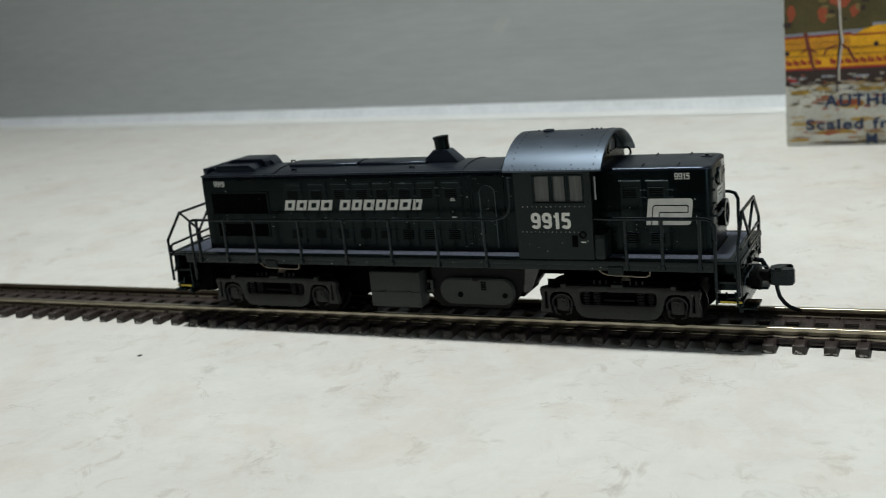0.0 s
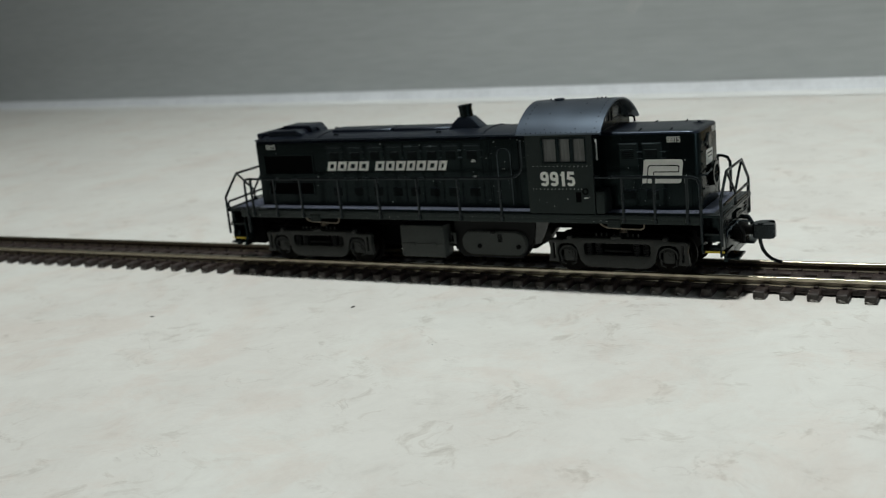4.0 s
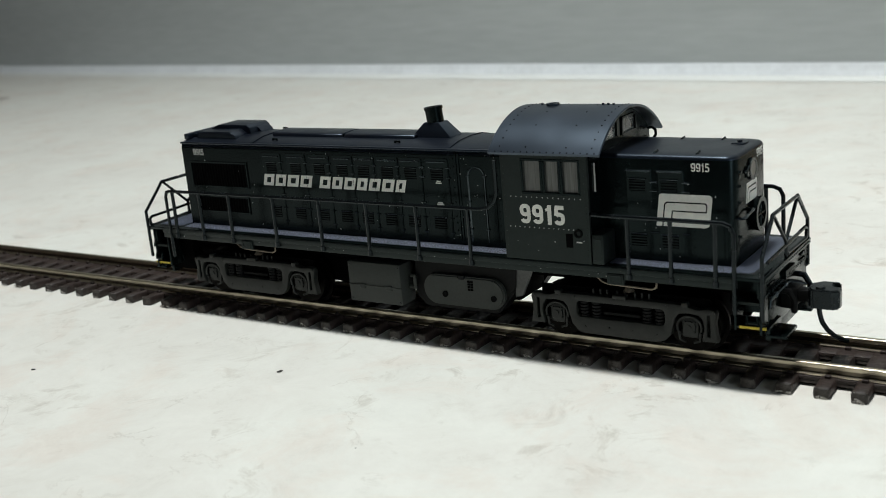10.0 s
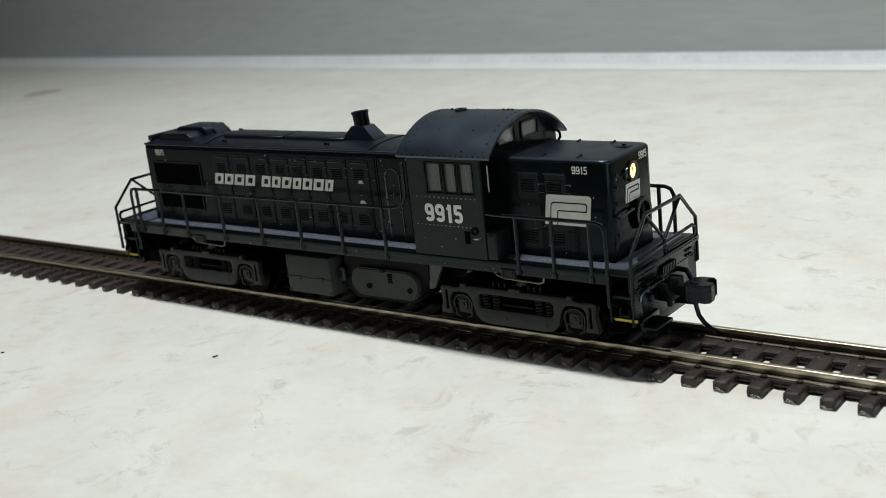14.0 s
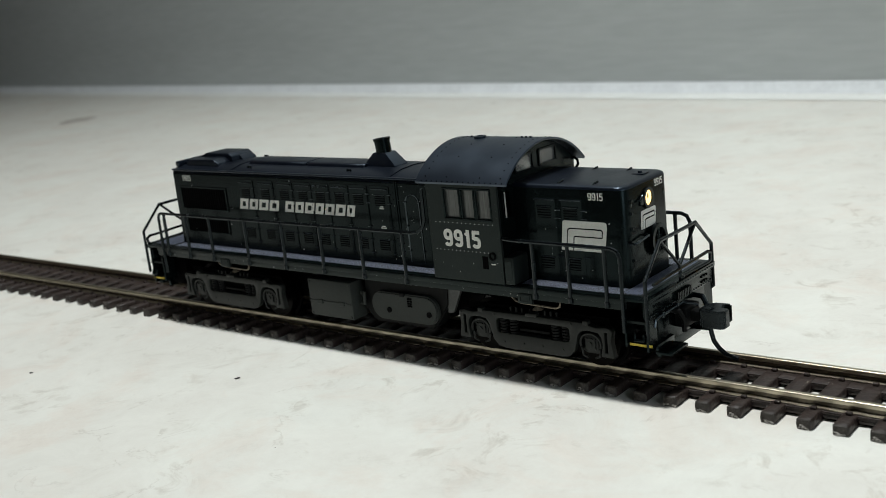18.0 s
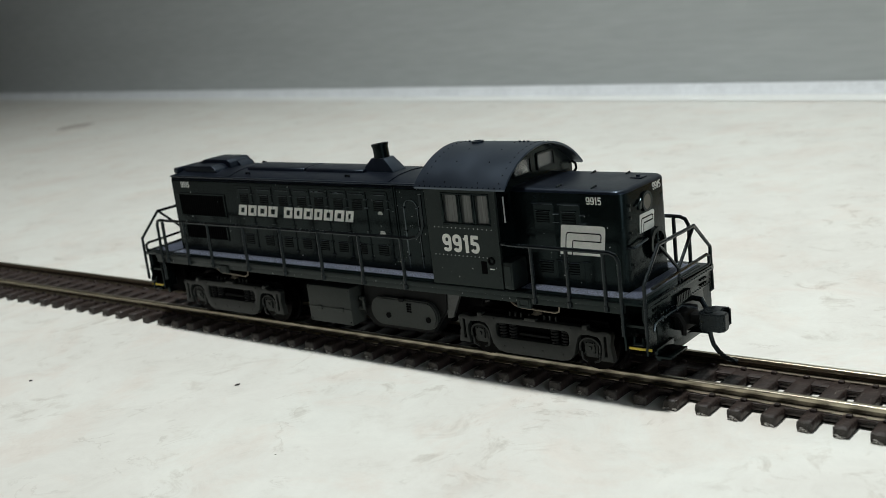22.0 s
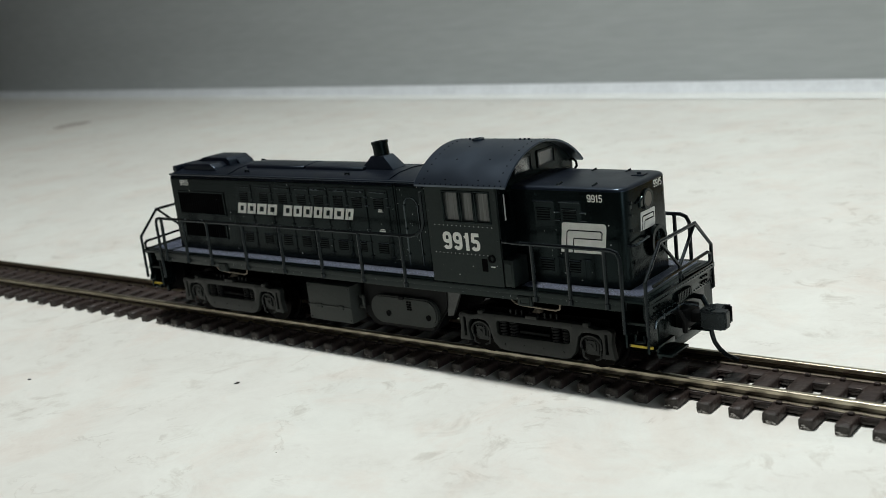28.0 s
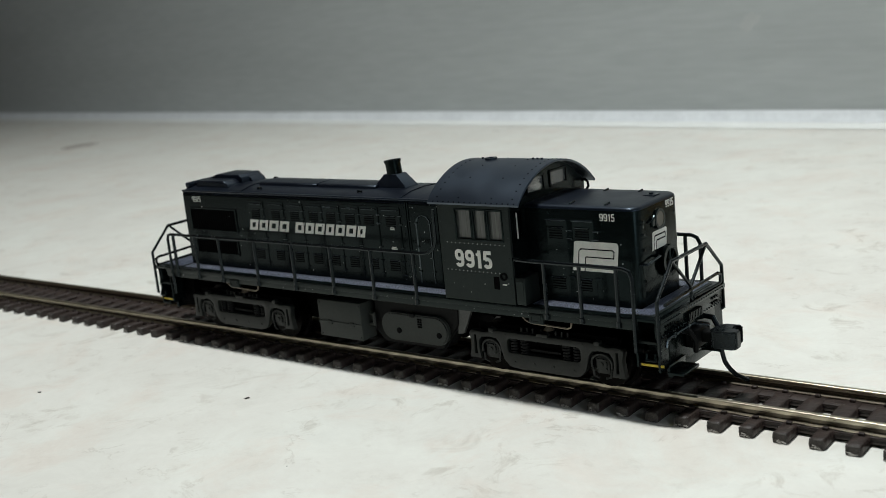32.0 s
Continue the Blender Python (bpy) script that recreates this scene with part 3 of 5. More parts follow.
def long_hood():
    bm = prism(bm_new(), hood_profile(HW, DECK - 0.02, HOOD_TOP, 1.0), "x", -43.3, 15.1)
    hood = lp("long_hood", bm, PAINT)
    top_sheen(hood)
    # roof sections: rear cap, two raised hatches, front strip
    for x0, x1 in ((-27.6, -14.6), (-14.2, -2.2)):
        h = bm_new()
        prism(h, [(-2.5, 26.4), (-2.3, 27.05), (-1.9, 27.2), (0, 27.3), (1.9, 27.2), (2.3, 27.05), (2.5, 26.4)], "x", x0, x1)
        bmesh.ops.bevel(h, geom=list(h.edges), offset=0.08, segments=1, affect="EDGES", profile=0.5)
        part("roof_hatch", h, HOOD_SHEEN, hood)
    for s in (-1, 1):
        g = bm_new()
        box(g, -43.4, 15.0, s * 5.72 - 0.3, s * 5.72 + 0.3, 25.85, 26.15, 0.1)
        part("drip_rail", g, HOOD_SHEEN, hood)
    for x in (-29.3, 5.0, 11.2):
        g = bm_new()
        prism(g, [(y * 1.012, z + 0.12) for y, z in hood_profile(HW, 22.0, HOOD_TOP, 1.0)[1:-1]], "x", x, x + 0.35)
        part("roof_strap", g, HOOD_SHEEN, hood)
    # radiator shroud: a low slab on the near side, a higher one behind it, and a cap at the end
    f = bm_new()
    prism(f, [(-41.9, 26.3), (-41.2, 27.35), (-39.4, 28.05), (-33.6, 28.05), (-33.0, 27.6), (-32.7, 26.4)], "y", -1.3, 3.4)
    bmesh.ops.bevel(f, geom=list(f.edges), offset=0.14, segments=2, affect="EDGES", profile=0.5)
    shroud = part("radiator_shroud", f, HOOD_SHEEN, hood)
    for y0, y1 in ((-4.1, -1.2), (3.3, 4.6)):
        f = bm_new()
        prism(f, [(-41.6, 26.2), (-41.3, 27.4), (-34.6, 27.5), (-33.6, 26.9), (-33.2, 26.2)], "y", y0, y1)
        bmesh.ops.bevel(f, geom=list(f.edges), offset=0.14, segments=2, affect="EDGES", profile=0.5)
        part("side_duct", f, HOOD_SHEEN, shroud)
    f = bm_new()
    prism(f, [(-33.4, 26.3), (-33.4, 27.75), (-32.5, 27.3), (-31.9, 26.4)], "y", 0.4, 2.9)
    part("shroud_lip", f, HOOD_SHEEN, shroud)
    f = bm_new()
    box(f, -43.5, -42.5, -4.9, 4.4, 26.3, 27.2, 0.15)
    box(f, -42.6, -42.0, -3.6, 3.4, 26.4, 27.0, 0.1)
    part("rear_cap", f, HOOD_SHEEN, hood)
    # lift rings and grabs on the roof
    for x, y in ((-25.6, -4.2), (-31.2, 4.9), (-3.9, -4.0), (-3.9, 4.4), (12.5, -3.0)):
        g = bm_new()
        rod(g, [(x - 0.4, y, 26.2), (x - 0.35, y, 26.6), (x + 0.35, y, 26.6), (x + 0.4, y, 26.2)], 0.13, 6)
        part("lift_ring", g, PAINT, hood)
    # radiator grilles
    for s in (-1, 1):
        for x0, x1, z0, z1 in ((-41.9, -30.2, 19.3, 23.3), (-41.3, -30.6, 15.4, 18.1)):
            g = bm_new()
            y = s * 5.95
            for a, b, c, d in ((x0, x1, z1 - 0.3, z1), (x0, x1, z0, z0 + 0.3), (x0, x0 + 0.3, z0 + 0.3, z1 - 0.3), (x1 - 0.3, x1, z0 + 0.3, z1 - 0.3)):
                box(g, a, b, y - 0.14, y + 0.14, c, d, 0.05, 1)
            grille = part("radiator_grille", g, PAINT, hood)
            g = bm_new()
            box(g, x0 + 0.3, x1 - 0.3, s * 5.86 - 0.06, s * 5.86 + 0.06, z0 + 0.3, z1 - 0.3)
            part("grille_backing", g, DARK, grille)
            k = x0 + 0.6
            while k < x1 - 0.5:
                g = bm_new()
                box(g, k, k + 0.16, s * 5.98 - 0.05, s * 5.98 + 0.05, z0 + 0.3, z1 - 0.3)
                part("slat", g, LOUVRE, grille)
                k += 0.55
    # engine-room doors with louvred openings
    columns = (-25.4, -20.8, -16.5, -12.4, -8.7, -4.7, -0.9, 3.3)
    for s in (-1, 1):
        y = s * 5.9
        for i, cx in enumerate(columns):
            g = bm_new()
            w = 1.75
            box(g, cx - w, cx + w, y - 0.05, y + 0.05, 14.2, 24.9, 0.05, 1)
            door = part("hood_door", g, PAINT, hood)
            g = bm_new()
            rod(g, [(cx - 1.45, y + s * 0.08, 24.38), (cx + 1.45, y + s * 0.08, 24.38)], 0.11, 10)
            part("door_ledge", g, EDGE_PAINT, door)
            g = bm_new()
            box(g, cx + w + 0.02, cx + w + 0.14, y - 0.12, y + 0.12, 14.3, 24.7, 0.04, 1)
            part("door_seam", g, PAINT, door)
            for z0 in (21.95, 15.4):
                g = bm_new()
                box(g, cx - 0.95, cx + 0.95, y - 0.07, y + 0.07, z0, z0 + 1.5)
                lv = part("louvre", g, LOUVRE, door)
                g = bm_new()
                for k in range(4):
                    box(g, cx - 0.88, cx + 0.88, y - 0.095, y + 0.095, z0 + 0.16 + 0.34 * k, z0 + 0.28 + 0.34 * k)
                part("louvre_grid", g, PAINT, lv)
                g = bm_new()
                rod(g, [(cx - 1.0, y + s * 0.08, z0 + 1.55), (cx + 1.0, y + s * 0.08, z0 + 1.55)], 0.09, 10)
                part("louvre_hood", g, EDGE_PAINT, lv)
            for z in (23.6, 22.35, 18.9, 16.9, 14.9):
                g = bm_new()
                rod(g, [(cx + w - 0.25, y + s * 0.06, z), (cx + w + 0.38, y + s * 0.06, z)], 0.1, 8)
                part("hinge", g, EDGE_PAINT, door)
        # small stencilled notes
        for z, wd in ((21.5, 0.9), (18.6, 1.1)):
            g = bm_new()
            box(g, 3.5 - wd / 2, 3.5 + wd / 2, y - 0.1, y + 0.1, z, z + 0.16)
            box(g, 3.5 - wd / 3, 3.5 + wd / 3, y - 0.1, y + 0.1, z + 0.25, z + 0.4)
            part("stencil_note", g, WHITE, hood, "tiny white stencilled note")
        # arched access door by the cab
        g = bm_new()
        pts = [(8.05, y, 14.0), (8.05, y, 22.6)] + [(9.3 - 1.25 * math.cos(radians(a)), y, 22.6 + 1.25 * math.sin(radians(a))) for a in (30, 60, 90, 120, 150)] + [(10.55, y, 22.6), (10.55, y, 14.0)]
        rod(g, pts, 0.13, 6)
        for z in (22.6, 19.2, 15.6):
            box(g, 7.8, 8.3, y - 0.28, y + 0.28, z, z + 0.25, 0.08, 1)
            box(g, 10.3, 10.8, y - 0.28, y + 0.28, z, z + 0.25, 0.08, 1)
        access = part("access_door", g, EDGE_PAINT, hood)
        g = bm_new()
        prism(g, [(8.3, 14.0), (10.3, 14.0), (10.3, 22.6)] + arc(9.3, 22.6, 1.0, 30, 150, 4) + [(8.3, 22.6)], "y", *sorted((s * 5.8, s * 5.93)))
        part("door_recess", g, PAINT, access)
        for x in (6.35, 6.75, 12.0):
            g = bm_new()
            box(g, x - 0.09, x + 0.09, y - 0.13, y + 0.13, 14.0, 25.7, 0.04, 1)
            part("panel_seam", g, PAINT, hood)
        rivets = bm_new()
        for x in (5.9, 12.4):
            for k in range(12):
                bmesh.ops.create_icosphere(rivets, subdivisions=1, radius=0.13, matrix=Matrix.Translation((x, y, 14.4 + k * 0.95)))
        for k in range(46):
            bmesh.ops.create_icosphere(rivets, subdivisions=1, radius=0.09, matrix=Matrix.Translation((-42.6 + k * 1.2, y, 25.35)))
        tagged(part("riveting", rivets, PAINT, hood), kind="stuff")
    return hood


def stack(hood):
    bm = bm_new()
    lo = [(-3.1, -1.5), (3.1, -1.5), (3.1, 1.5), (-3.1, 1.5)]
    hi = [(-1.2, -1.2), (1.2, -1.2), (1.2, 1.2), (-1.2, 1.2)]
    a = [bm.verts.new((x, y, 26.55)) for x, y in lo]
    m = [bm.verts.new((x, y, 26.85)) for x, y in lo]
    b = [bm.verts.new((x, y, 28.7)) for x, y in hi]
    bm.faces.new(a), bm.faces.new(b)
    for p, q in ((a, m), (m, b)):
        for i in range(4):
            bm.faces.new((p[i], p[(i + 1) % 4], q[(i + 1) % 4], q[i]))
    bmesh.ops.recalc_face_normals(bm, faces=list(bm.faces))
    bmesh.ops.bevel(bm, geom=list(bm.edges), offset=0.12, segments=2, affect="EDGES", profile=0.5)
    st = lp("exhaust_funnel", bm, ROOF_SHEEN)
    bm = bm_new()
    ring(bm, (0, 0, 28.3), "z", 1.18, 0.98, 2.4, 24)
    ring(bm, (0, 0, 30.35), "z", 1.3, 0.98, 0.38, 24)
    shifted(bm, Matrix.Translation((0, 0, 28.3)) @ Matrix.Rotation(radians(-6), 4, "Y") @ Matrix.Translation((0, 0, -28.3)))
    part("stack_pipe", bm, PAINT, st)
    bm = bm_new()
    cyl(bm, (0, 0, 28.4), "z", 0.99, 0.6, 20)
    part("stack_throat", bm, DARK, st)
    bm = bm_new()
    box(bm, -3.6, 3.6, -2.0, 2.0, 26.3, 26.62, 0.08)
    part("stack_base", bm, ROOF_SHEEN, st)


CAB = (15.1, 26.7)


def wall_with_holes(bm, u0, u1, v0, v1, holes, put, top=None):
    """A thin wall in a u-v grid, with rectangular openings left out. put(u, v, side) gives the corner's place."""
    us = sorted({u0, u1, *[h[0] for h in holes], *[h[1] for h in holes]})
    vs = sorted({v0, v1, *[h[2] for h in holes], *[h[3] for h in holes]})
    solid = set()
    for i, (ua, ub) in enumerate(zip(us, us[1:])):
        for j, (va, vb) in enumerate(zip(vs, vs[1:])):
            mu, mv = (ua + ub) / 2, (va + vb) / 2
            if not any(h[0] < mu < h[1] and h[2] < mv < h[3] for h in holes):
                solid.add((i, j))
    corner = {}
    def at(i, j, d):
        if (i, j, d) not in corner:
            corner[i, j, d] = bm.verts.new(put(us[i], vs[j], d))
        return corner[i, j, d]
    for i, j in solid:
        for d in (0, 1):
            bm.faces.new((at(i, j, d), at(i + 1, j, d), at(i + 1, j + 1, d), at(i, j + 1, d)))
        for (ni, nj), (a, b) in (((i - 1, j), ((i, j), (i, j + 1))), ((i + 1, j), ((i + 1, j), (i + 1, j + 1))), ((i, j - 1), ((i, j), (i + 1, j))), ((i, j + 1), ((i, j + 1), (i + 1, j + 1)))):
            if (ni, nj) not in solid:
                bm.faces.new((at(*a, 0), at(*b, 0), at(*b, 1), at(*a, 1)))
    bmesh.ops.recalc_face_normals(bm, faces=list(bm.faces))
    return bm


EAVE, CAB_TOP, ROOF_R = 26.9, 30.9, 13.6


def roof_z(y, top=CAB_TOP):
    return top - ROOF_R + math.sqrt(ROOF_R**2 - y * y)


def cab():
    cx0, cx1 = CAB
    panes = ((18.05, 20.6), (20.95, 23.0), (23.35, 25.6))
    for s in (-1, 1):
        bm = wall_with_holes(bm_new(), cx0, cx1, DECK, EAVE, [(a, b, 21.8, 25.85) for a, b in panes], lambda u, v, d: (u, s * (9.6 - 0.45 * d), v))
        side = lp("cab_side", bm, CAB_PAINT)
        for a, b in panes:
            fr = bm_new()
            for p in ((a - 0.14, b + 0.14, 25.72, 26.0), (a - 0.14, b + 0.14, 21.65, 21.93), (a - 0.14, a + 0.12, 21.93, 25.72), (b - 0.12, b + 0.14, 21.93, 25.72)):
                box(fr, p[0], p[1], s * 9.62 - 0.1, s * 9.62 + 0.1, p[2], p[3], 0.05, 1)
            fo = part("window_frame", fr, PAINT, side)
            g = bm_new()
            box(g, a, b, s * 9.25 - 0.06, s * 9.25 + 0.06, 21.8, 25.85)
            pane = part("pane", g, STREAKED_PANE if s < 0 else GLASS, fo, "plastic pane with painted grey streaks of light" if s < 0 else "clear plastic pane")
            pane.visible_shadow = False
        rows = [(16.3 + 0.72 * k, 21.27) for k in range(14)] + [(16.0 + 0.66 * k, 17.5) for k in range(14)]
        seams = [(15.45, 14.2 + 0.9 * k) for k in range(14)] + [(26.35, 14.2 + 0.9 * k) for k in range(14)] + [(15.6 + 0.8 * k, 26.45) for k in range(14)]
        for spots, r, mat in ((rows, 0.085, RIVET), (seams, 0.10, CAB_PAINT)):
            rivets = bm_new()
            for x, z in spots:
                bmesh.ops.create_icosphere(rivets, subdivisions=1, radius=r, matrix=Matrix.Translation((x, s * 9.6, z)))
            tagged(part("riveting", rivets, mat, side), kind="stuff")
        g = bm_new()
        ring(g, (25.2, s * 9.55 - 0.2, 17.1), "y", 0.55, 0.3, 0.4, 16)
        part("filler_ring", g, LOUVRE, side)
        g = bm_new()
        box(g, 23.5, 24.4, s * 9.62 - 0.05, s * 9.62 + 0.05, 15.3, 17.0, 0.04, 1)
        part("vent_panel", g, DARK, side)
        g = bm_new()
        box(g, 24.9, 25.6, s * 9.62 - 0.05, s * 9.62 + 0.05, 15.95, 16.1)
        part("stencil_note", g, WHITE, side, "tiny white stencilled note")
    # end walls, with openings above and beside the hoods
    for x, d0 in ((cx0, 1), (cx1, -1)):
        holes = [(-8.6, -6.6, 21.8, 25.6), (6.6, 8.6, 21.8, 25.6), (-5.0, -0.8, 27.2, 29.0), (0.8, 5.0, 27.2, 29.0)]
        bm = wall_with_holes(bm_new(), -9.1, 9.1, DECK, EAVE, holes[:2], lambda u, v, d: (x + d0 * 0.45 * d, u, v))
        end = lp("cab_end", bm, PAINT)
        # arched gable over the eave line, split round the two upper windows
        bm = bm_new()
        def piece(ya, yb, za):
            n = 6
            top = [(ya + (yb - ya) * i / n, roof_z(ya + (yb - ya) * i / n, CAB_TOP - 0.25)) for i in range(n + 1)]
            prism(bm, [(ya, za), (yb, za)] + top[::-1], "x", x, x + d0 * 0.45)
        piece(-9.05, -5.0, EAVE)
        piece(-0.8, 0.8, EAVE)
        piece(5.0, 9.05, EAVE)
        for a, b in ((-5.0, -0.8), (0.8, 5.0)):
            piece(a, b, 29.2)
            prism(bm, [(a, EAVE), (b, EAVE), (b, 27.15), (a, 27.15)], "x", x, x + d0 * 0.45)
        part("gable", bm, PAINT, end)
        for ya, yb, za, zb in ((-8.6, -6.6, 21.8, 25.6), (6.6, 8.6, 21.8, 25.6), (-5.0, -0.8, 27.15, 29.2), (0.8, 5.0, 27.15, 29.2)):
            g = bm_new()
            box(g, x + d0 * 0.2 - 0.06, x + d0 * 0.2 + 0.06, ya, yb, za, zb)
            pane = part("pane", g, GLARE_PANE if za > 26 else GLASS, end, "plastic pane with painted grey reflection" if za > 26 else "clear plastic pane")
            pane.visible_shadow = False
            g = bm_new()
            for p in ((ya, yb, zb - 0.15, zb + 0.12), (ya, yb, za - 0.12, za + 0.15), (ya - 0.12, ya + 0.15, za, zb), (yb - 0.15, yb + 0.12, za, zb)):
                box(g, x - d0 * 0.12 - 0.07, x - d0 * 0.12 + 0.07, p[0], p[1], p[2], p[3])
            part("window_frame", g, PAINT, end)
        # White strip added for the bright edge of the pane where light catches it.
        for s in (-1, 1):
            g = bm_new()
            box(g, x - d0 * 0.3 - 0.1, x - d0 * 0.3 + 0.1, s * 8.2 - 0.05, s * 8.2 + 0.05, 22.0, 25.4, 0.03, 1)
            part("lit_pane_edge", g, DUST_AND_EDGE, end, "pale strip standing for the lit edge of the pane")
    # barrel roof
    ys = [-9.85 + 19.7 * i / 28 for i in range(29)]
    up = [(y, roof_z(y)) for y in ys]
    dn = [(y * 0.985, roof_z(y) - 0.28) for y in ys]
    bm = prism(bm_new(), up + dn[::-1], "x", 13.5, 28.5)
    bmesh.ops.bevel(bm, geom=[e for e in bm.edges if len(e.link_faces) == 2 and abs(e.link_faces[0].normal.x) + abs(e.link_faces[1].normal.x) > 0.9], offset=0.1, segments=1, affect="EDGES")
    roof = lp("cab_roof", bm, ROOF_SHEEN, "satin black barrel roof with a blue sheen in its colour")
    # Roof rivets are near-black: the shadow dots beside them painted as colour.
    rivets = bm_new()
    for x in (15.0, 18.6, 24.0, 27.3):
        for k in range(-9, 10):
            y = k * 1.02
            if x in (18.6, 24.0) and k % 3:
                continue
            bmesh.ops.create_icosphere(rivets, subdivisions=1, radius=0.12, matrix=Matrix.Translation((x, y, roof_z(y) - 0.02)))
    for k in range(16):
        for s in (-1, 1):
            bmesh.ops.create_icosphere(rivets, subdivisions=1, radius=0.12, matrix=Matrix.Translation((14.6 + k * 0.88, s * 9.7, roof_z(9.7) - 0.05)))
    tagged(part("riveting", rivets, LOUVRE, roof), kind="stuff")
    bm = bm_new()
    ring(bm, (17.9, 0.0, 30.8), "z", 0.85, 0.5, 0.35, 18)
    cyl(bm, (17.9, 0.0, 30.8), "z", 0.55, 0.2, 14)
    part("roof_vent", bm, ROOF_SHEEN, roof)
    for x in (16.2, 24.6, 25.3, 26.0):
        bm = bm_new()
        cyl(bm, (x, 0.4, 30.8), "z", 0.16, 0.3, 8)
        part("roof_stud", bm, ROOF_SHEEN, roof)
    # bell hook at the far side of the front gable
    bm = bm_new()
    rod(bm, [(26.9, 8.6, 26.6), (27.5, 8.6, 26.75), (27.95, 8.6, 26.4), (28.0, 8.6, 25.8), (27.6, 8.6, 25.3), (26.9, 8.6, 25.2)], 0.17, 8)
    part("roof_hook", bm, PAINT, roof)
    # floor, seats block and back bulkhead seen through the windows
    bm = bm_new()
    box(bm, 15.6, 26.2, -9.1, 9.1, DECK - 0.01, 14.0)
    box(bm, 15.6, 26.2, -5.5, 5.5, 14.0, 20.6, 0.3)
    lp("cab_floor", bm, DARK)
    for s in (-1, 1):
        bm = bm_new()
        box(bm, 26.75, 28.3, min(s * 9.5, s * 6.0), max(s * 9.5, s * 6.0), DECK, 17.1, 0.2)
        locker = lp("battery_locker", bm, CAB_PAINT)
        bm = bm_new()
        box(bm, 27.0, 28.05, s * 9.52 - 0.06, s * 9.52 + 0.06, 13.9, 16.6, 0.04, 1)
        part("locker_lid", bm, CAB_PAINT, locker)


def short_hood():
    # plan with rounded front corners, extruded up, with a softened top edge
    r = 1.5
    plan = [(26.6, -HW), (43.0 - r, -HW)] + [(43.0 - r + r * math.sin(radians(a)), -HW + r - r * math.cos(radians(a))) for a in (18, 36, 54, 72, 90)]
    plan += [(x, -y) for x, y in plan[::-1]]
    bm = bm_new()
    tiers = [(DECK - 0.02, 0.0), (25.6, 0.0), (25.84, 0.08), (26.0, 0.26), (26.08, 0.55), (26.15, 2.5)]
    loops = []
    for z, inset in tiers:
        loops.append([bm.verts.new((26.6 if x < 27 else x - inset * (x > 40), y * (1 - inset / HW), z)) for x, y in plan])
    n = len(plan)
    bm.faces.new(loops[0]), bm.faces.new(loops[-1])
    for p, q in zip(loops, loops[1:]):
        for i in range(n):
            bm.faces.new((p[i], p[(i + 1) % n], q[(i + 1) % n], q[i]))
    bmesh.ops.recalc_face_normals(bm, faces=list(bm.faces))
    nose = lp("short_hood", bm, PAINT)
    top_sheen(nose)
    for s in (-1, 1):
        y = s * 5.9
        for x0, x1 in ((30.0, 33.1), (33.9, 37.0)):
            g = bm_new()
            box(g, x0, x1, y - 0.05, y + 0.05, 14.2, 24.4, 0.05, 1)
            door = part("hood_door", g, PAINT, nose)
            g = bm_new()
            rod(g, [(x0 - 0.1, y + s * 0.09, 24.17), (x1 - 0.1, y + s * 0.09, 24.17)], 0.12, 10)
            part("door_ledge", g, EDGE_PAINT, door)
            for z0, z1 in ((21.75, 23.2), (15.1, 16.6)):
                g = bm_new()
                box(g, x0 + 0.35, x1 - 0.75, y - 0.07, y + 0.07, z0, z1)
                lv = part("louvre", g, LOUVRE, door)
                g = bm_new()
                for k in range(4):
                    box(g, x0 + 0.4, x1 - 0.8, y - 0.095, y + 0.095, z0 + 0.14 + 0.34 * k, z0 + 0.28 + 0.34 * k)
                part("louvre_grid", g, PAINT, lv)
                g = bm_new()
                rod(g, [(x0 + 0.25, y + s * 0.09, z1 + 0.06), (x1 - 0.65, y + s * 0.09, z1 + 0.06)], 0.11, 10)
                part("louvre_hood", g, EDGE_PAINT, lv)
            for z in (22.9, 21.85, 16.9):
                g = bm_new()
                rod(g, [(x1 - 0.2, y + s * 0.07, z), (x1 + 0.75, y + s * 0.07, z)], 0.1, 8)
                part("hinge", g, EDGE_PAINT, door)
        rivets = bm_new()
        for k in range(12):
            for x in (28.8, 38.2):
                bmesh.ops.create_icosphere(rivets, subdivisions=1, radius=0.12, matrix=Matrix.Translation((x, y, 14.4 + 0.95 * k)))
        for k in range(20):
            bmesh.ops.create_icosphere(rivets, subdivisions=1, radius=0.09, matrix=Matrix.Translation((28.0 + 0.72 * k, y, 25.0)))
        tagged(part("riveting", rivets, PAINT, nose), kind="stuff")
    for x, y in ((33.2, -4.4), (38.3, -4.4), (33.2, 4.4), (38.3, 4.4)):
        g = bm_new()
        rod(g, [(x, y - 0.6, 25.8), (x, y - 0.5, 26.12), (x, y + 0.5, 26.22), (x, y + 0.6, 25.9)], 0.14, 6)
        part("lift_ring", g, PAINT, nose)
    g = bm_new()
    box(g, 40.2, 41.8, 1.4, 3.0, 26.0, 26.25, 0.08)
    cyl(g, (41.0, 2.2, 26.2), "z", 0.3, 0.3, 10)
    part("sand_hatch", g, HOOD_SHEEN, nose)
    return nose


